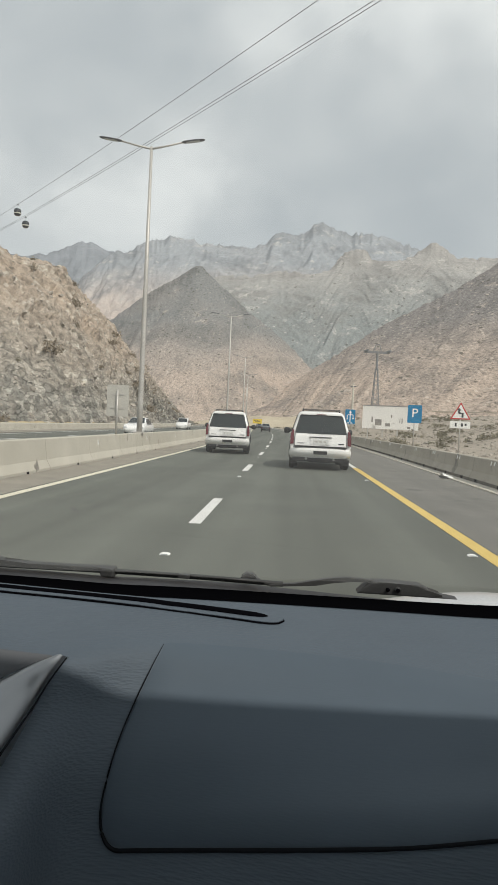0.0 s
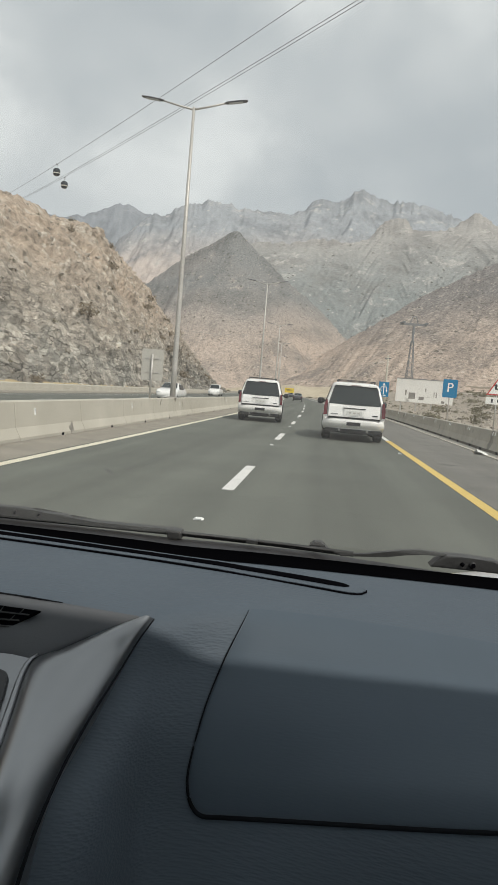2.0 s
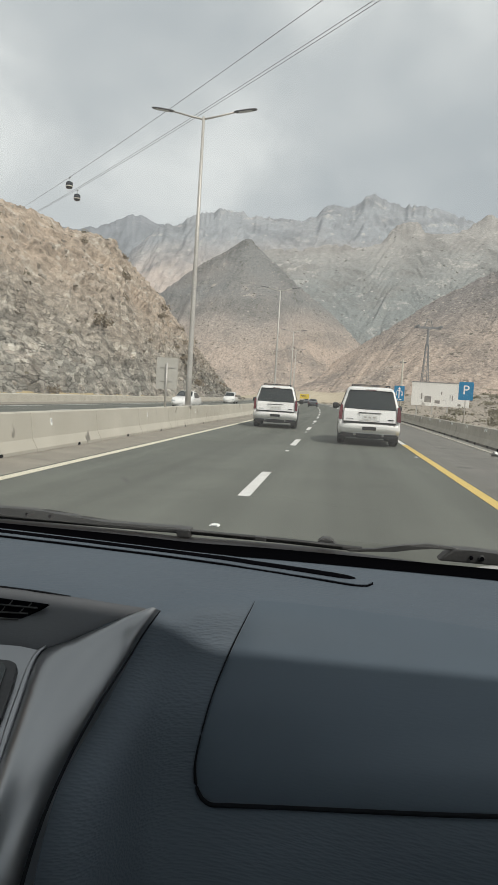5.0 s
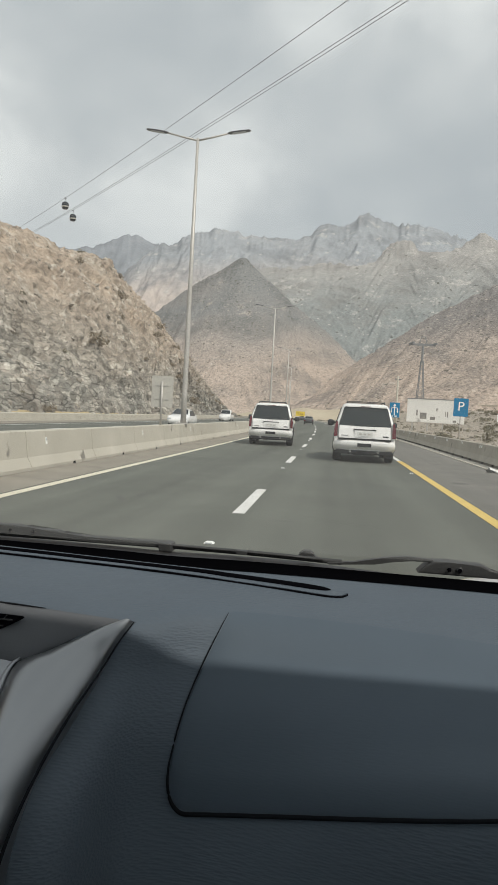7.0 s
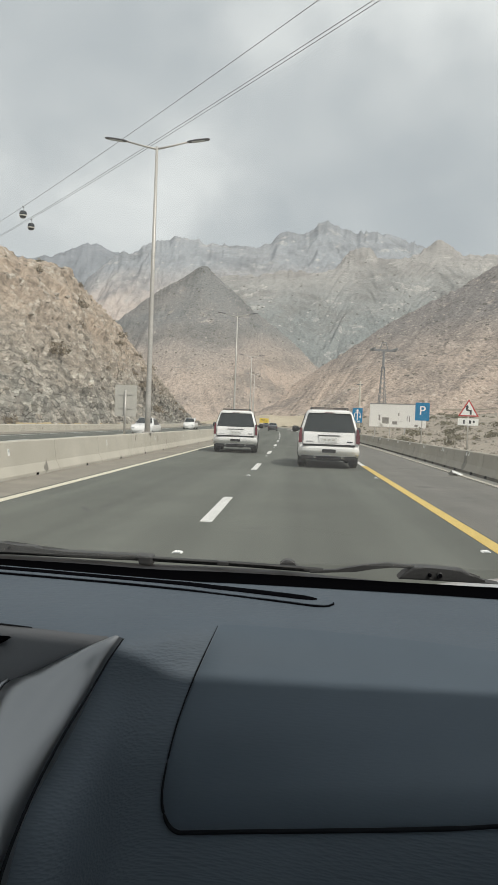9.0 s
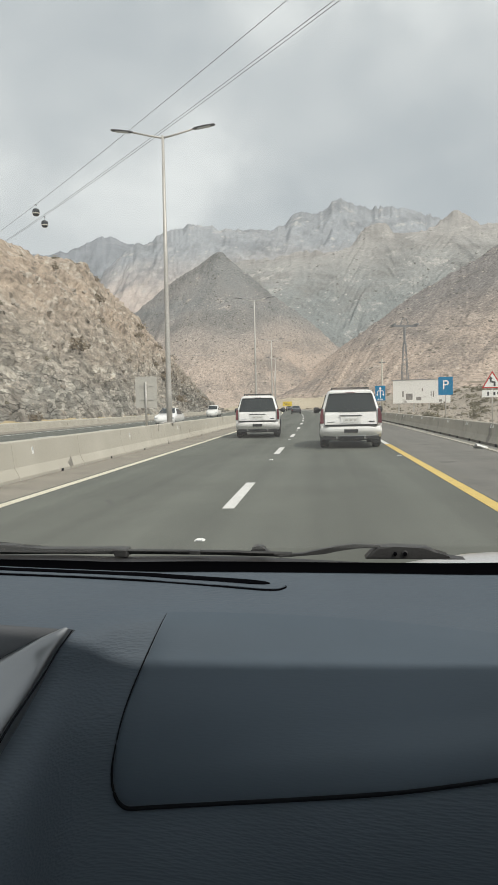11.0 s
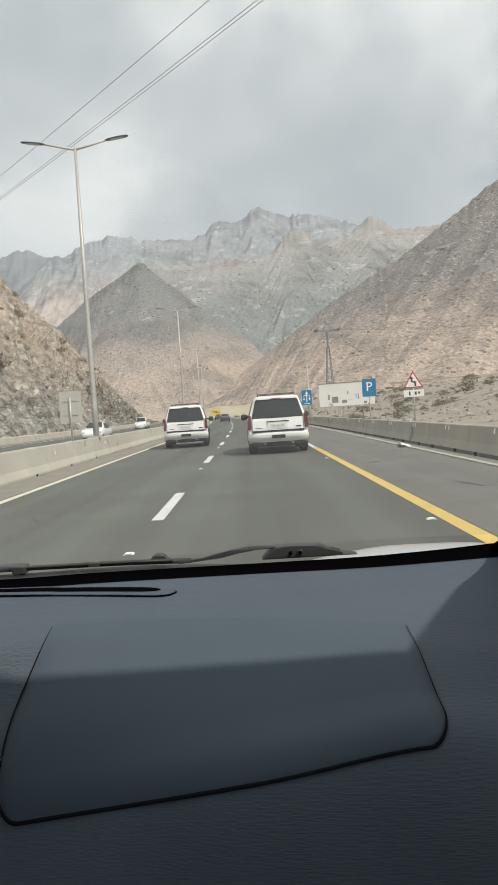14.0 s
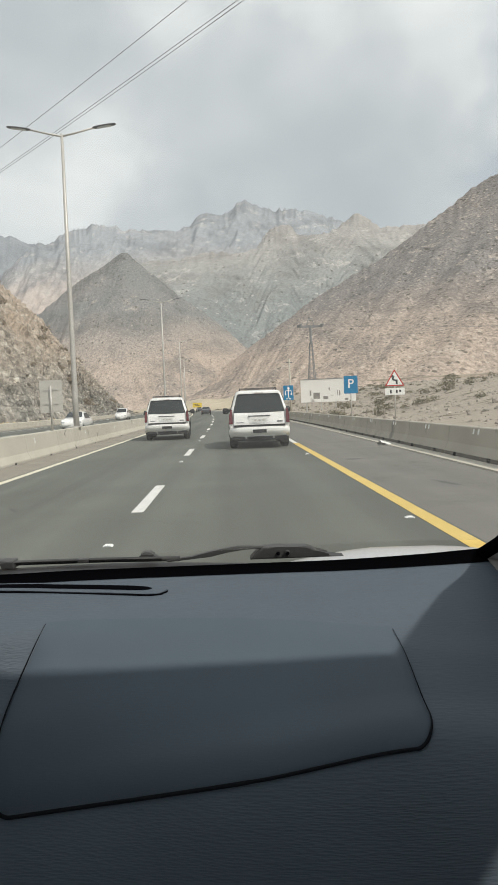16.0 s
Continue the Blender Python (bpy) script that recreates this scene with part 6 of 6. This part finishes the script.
for nm, pts, r in (("wiper_blade", [(-0.86, 1.200, -0.2395), (-0.56, 1.20, -0.2390), (-0.384, 1.20, -0.2385), (-0.23, 1.20, -0.2400), (-0.10, 1.20, -0.2435)], 0.0044),
                   ("wiper_spine", [(-0.66, 1.195, -0.2395), (-0.40, 1.195, -0.2362), (-0.20, 1.195, -0.2385), (-0.13, 1.195, -0.2405)], 0.0020)):
    part(nm, tube(bmesh.new(), [(x, y, EYE + z) for x, y, z in pts], r, 8), WIPER, own, "faded black wiper", smooth=True)
bar("washer_nozzle", [(-0.172, -0.2425), (-0.168, -0.2395), (-0.166, -0.2345), (-0.161, -0.2315), (-0.150, -0.2322), (-0.1463, -0.238), (-0.138, -0.2425)], 1.210, 0.02, "small black washer nozzle", 0.002)
hx = np.linspace(-0.95, 0.62, 40)[:, None]
hv = np.linspace(0, 1, 18)[None, :]
edge_ = np.clip((0.62 - hx) / 0.25, 0, 1)
HY = 1.27 + hv * 0.95 - 0.06 * np.abs((hx + 0.2) / 0.8) ** 2 * (1 - hv)
HZ = EYE - 0.269 + 0.022 * np.sin(np.clip(hv * 8, 0, 1) * math.pi / 2) - 0.36 * hv**1.25 - 0.05 * (1 - edge_) ** 2 - 0.03 * np.clip((0.27 - hx) / 0.20, 0, 1) ** 1.5
bon = new("bonnet", grid_mesh("bonnet", hx + 0 * hv, HY, HZ, BONNET))
bon.parent = own
tagged(bon, "silver-white bonnet edge beyond the glass")

# windscreen, pillars, door, roof and seats' end of the cabin
wx = np.linspace(-1.12, 0.40, 12)[:, None]
wv = np.linspace(0, 1, 10)[None, :]
wy0 = np.interp(wx, [-1.12, -0.5, 0.0, 0.25, 0.40], [1.03, 1.02, 1.06, 1.075, 1.05]) + 0.055
WY = wy0 + (0.30 - wy0) * wv + 0.03 * np.sin(np.pi * wv)
WZ = EYE - 0.215 + (0.36 + 0.215) * wv
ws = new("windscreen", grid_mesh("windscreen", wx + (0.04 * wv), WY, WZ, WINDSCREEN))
ws.parent = own
ws.visible_shadow = False
# lean and bow of the upper pillar, out of view, set the shade edge
bow = lambda u: 0.188 * u * max(0.0, 1 - u / 0.35) ** 1.5
bm = bmesh.new()
rings = []
for u in np.linspace(0, 1, 18):
    c0 = Vector((0.392 + 0.205 * u, 1.055 - 0.80 * u, EYE - 0.236 + 0.60 * u - bow(u)))
    rings.append([c0 + Vector(o) for o in ((-0.030, 0.012, 0.0), (0.012, -0.035, -0.008), (0.075, -0.075, -0.01), (0.10, 0.02, 0.01), (0.04, 0.05, 0.02))])
loft(bm, rings, True, True)
pil = part("pillar", bm, PILLAR, own, "grey windscreen pillar trim", smooth=True)
bm = bmesh.new()
tube(bm, [(0.372 + 0.205 * u, 1.066 - 0.80 * u, EYE - 0.230 + 0.60 * u - bow(u)) for u in np.linspace(0, 1, 18)], 0.012, 8)
part("rubber_seal", bm, FRIT, pil, smooth=True)
bm = bmesh.new()
# top kept low out of view, so that a sun patch reaches the dash
prof = [(0.60, -0.42), (0.45, -0.36), (0.25, -0.26), (-1.3, -0.15), (-1.3, -0.75), (0.60, -0.75)]
loft(bm, [[(0.36 + d, y, EYE + z) for y, z in prof] for d in (-0.03, 0.12)], True, True)
door = part("door_panel", bm, DOOR_TRIM, own, "dark grey grained door panel", bevel=0.012)
cl, sl = np.meshgrid(np.linspace(0, 1, 14), np.linspace(0, 1, 30), indexing="ij")
sl = 4.88 + 2.1 * sl
rnd = 0.05 * (1 - np.sqrt(np.clip(1 - np.clip(1 - (sl - 4.88) / 0.16, 0, 1) ** 2, 0, 1)))
cl = 5.328 - 0.082 * (sl - 5.0) + rnd + cl * (6.0 - 5.328 + 0.082 * (sl - 5.0) - rnd)
P = dash_at(cl, sl) + dash_normal(cl, sl) * 0.0025
ep = new("end_panel", grid_mesh("end_panel", P[..., 0], P[..., 1], P[..., 2], DASH))
ep.parent = own
tagged(ep, "dark grey end panel beside the dashboard")
edge_line = np.concatenate([P[6:0:-1, 0], P[0, :, :]]) + np.array([-0.0008, -0.0006, 0])
part("panel_seam", tube(bmesh.new(), [tuple(p) for p in edge_line], 0.0008, 6), SEAM, own, "dark upright seam", smooth=True)
part("lower_trim", tube(bmesh.new(), [(0.0, 0.622, EYE - 0.485), (0.10, 0.617, EYE - 0.478), (0.162, 0.612, EYE - 0.464), (0.192, 0.611, EYE - 0.457), (0.216, 0.610, EYE - 0.449), (0.242, 0.609, EYE - 0.440), (0.275, 0.609, EYE - 0.426), (0.33, 0.610, EYE - 0.405)], 0.010, 12), DOOR_TRIM, own, "rounded lower edge of the dashboard", smooth=True)
bm0 = bmesh.new()
loft(bm0, [[(0.43 + d, 0.66, EYE - 0.20), (0.40 + d, -0.55, EYE - 0.15), (0.53 + d, -0.50, EYE + 0.31), (0.54 + d, 0.26, EYE + 0.31)] for d in (0.0, 0.004)], True, True)
part("pillar_base", prism(bmesh.new(), [(0.372, 1.05, EYE - 0.232), (0.385, 0.95, EYE - 0.262), (0.395, 0.80, EYE - 0.295), (0.40, 0.62, EYE - 0.33), (0.56, 0.62, EYE - 0.20), (0.58, 0.92, EYE - 0.15), (0.52, 1.06, EYE - 0.17)], (0.01, 0, -0.03)), PILLAR, own, "grey trim where pillar meets dashboard")
part("side_window", bm0, SIDE_GLASS, own, "tinted passenger side window").visible_shadow = False
# unseen cabin shell, its edges placed where sun and shade part on the dash
for sx in (-1.16, 0.545):
    part("roof_side", boxed((sx - 0.05, -1.4, EYE + 0.30), (sx + 0.05, 0.28, EYE + 0.40)), BOUNCE_LINING, own)
    part("rear_pillar", boxed((sx - 0.05, -1.4, EYE - 0.2), (sx + 0.05, -1.15, EYE + 0.32)), BOUNCE_LINING, own)
part("roof_lining", boxed((-1.2, -1.45, EYE + 0.355), (0.72, 0.292, EYE + 0.40)), BOUNCE_LINING, own, "unseen pale roof lining, its edges set for shade on the dash")
part("rear_panel", boxed((-1.2, -1.45, EYE - 0.85), (0.55, -1.40, EYE - 0.12)), BOUNCE_LINING, own)
part("cabin_floor", boxed((-1.2, -1.4, EYE - 1.0), (0.45, 1.0, EYE - 0.95)), BOUNCE_LINING, own)
part("driver_door", boxed((-1.22, -1.4, EYE - 0.95), (-1.14, 1.0, EYE - 0.20)), BOUNCE_LINING, own)
part("bulkhead", boxed((-1.14, 1.10, EYE - 0.95), (0.45, 1.13, EYE - 0.30)), BLACK_PLASTIC, own)

# plain outer shell of the car below the glass, standing on its wheels
for sx in (-1, 1):
    cxm, half_ = -0.33, 0.90
    bm = bmesh.new()
    rings = []
    for y, top, bulge_ in ((-1.95, 0.98, 0.86), (-1.4, 1.16, 0.98), (0.3, 1.17, 1.0), (1.0, 1.14, 1.0), (1.6, 1.06, 0.98), (2.05, 0.93, 0.94), (2.30, 0.78, 0.86)):
        xo = cxm + sx * half_ * bulge_
        rings.append([(xo - sx * 0.05, y, 0.30), (xo, y, 0.34), (xo + sx * 0.03, y, 0.62), (xo, y, top), (xo - sx * 0.06, y, top + 0.01), (xo - sx * 0.07, y, 0.32)])
    loft(bm, rings, True, True)
    part("body_side", bm, BONNET, own, "silver-white body side", smooth=True)
    for y in (-1.25, 1.45):
        wheel(own, cxm + sx * 0.80, y, 0.34, 0.22)
    part("head_light", boxed((cxm + sx * 0.60 - 0.16, 2.22, 0.66), (cxm + sx * 0.60 + 0.16, 2.34, 0.80)), CHROME, own, "clear head light", bevel=0.03)
part("front_bumper", boxed((-1.10, 2.16, 0.30), (0.44, 2.36, 0.66)), BONNET, own, "silver-white front bumper", bevel=0.06)
part("grille", boxed((-0.72, 2.30, 0.64), (0.06, 2.35, 0.80)), BLACK_PLASTIC, own, "black grille", bevel=0.01)
part("rear_bumper", boxed((-1.10, -2.05, 0.32), (0.44, -1.88, 0.66)), BONNET, own, "silver-white rear bumper", bevel=0.05)
part("tailgate", boxed((-1.06, -1.95, 0.62), (0.40, -1.86, 1.20)), BONNET, own, "silver-white tailgate", bevel=0.03)
part("underbody", boxed((-1.10, -1.85, 0.24), (0.44, 2.15, 0.34)), BLACK_PLASTIC, own, "dark underbody")
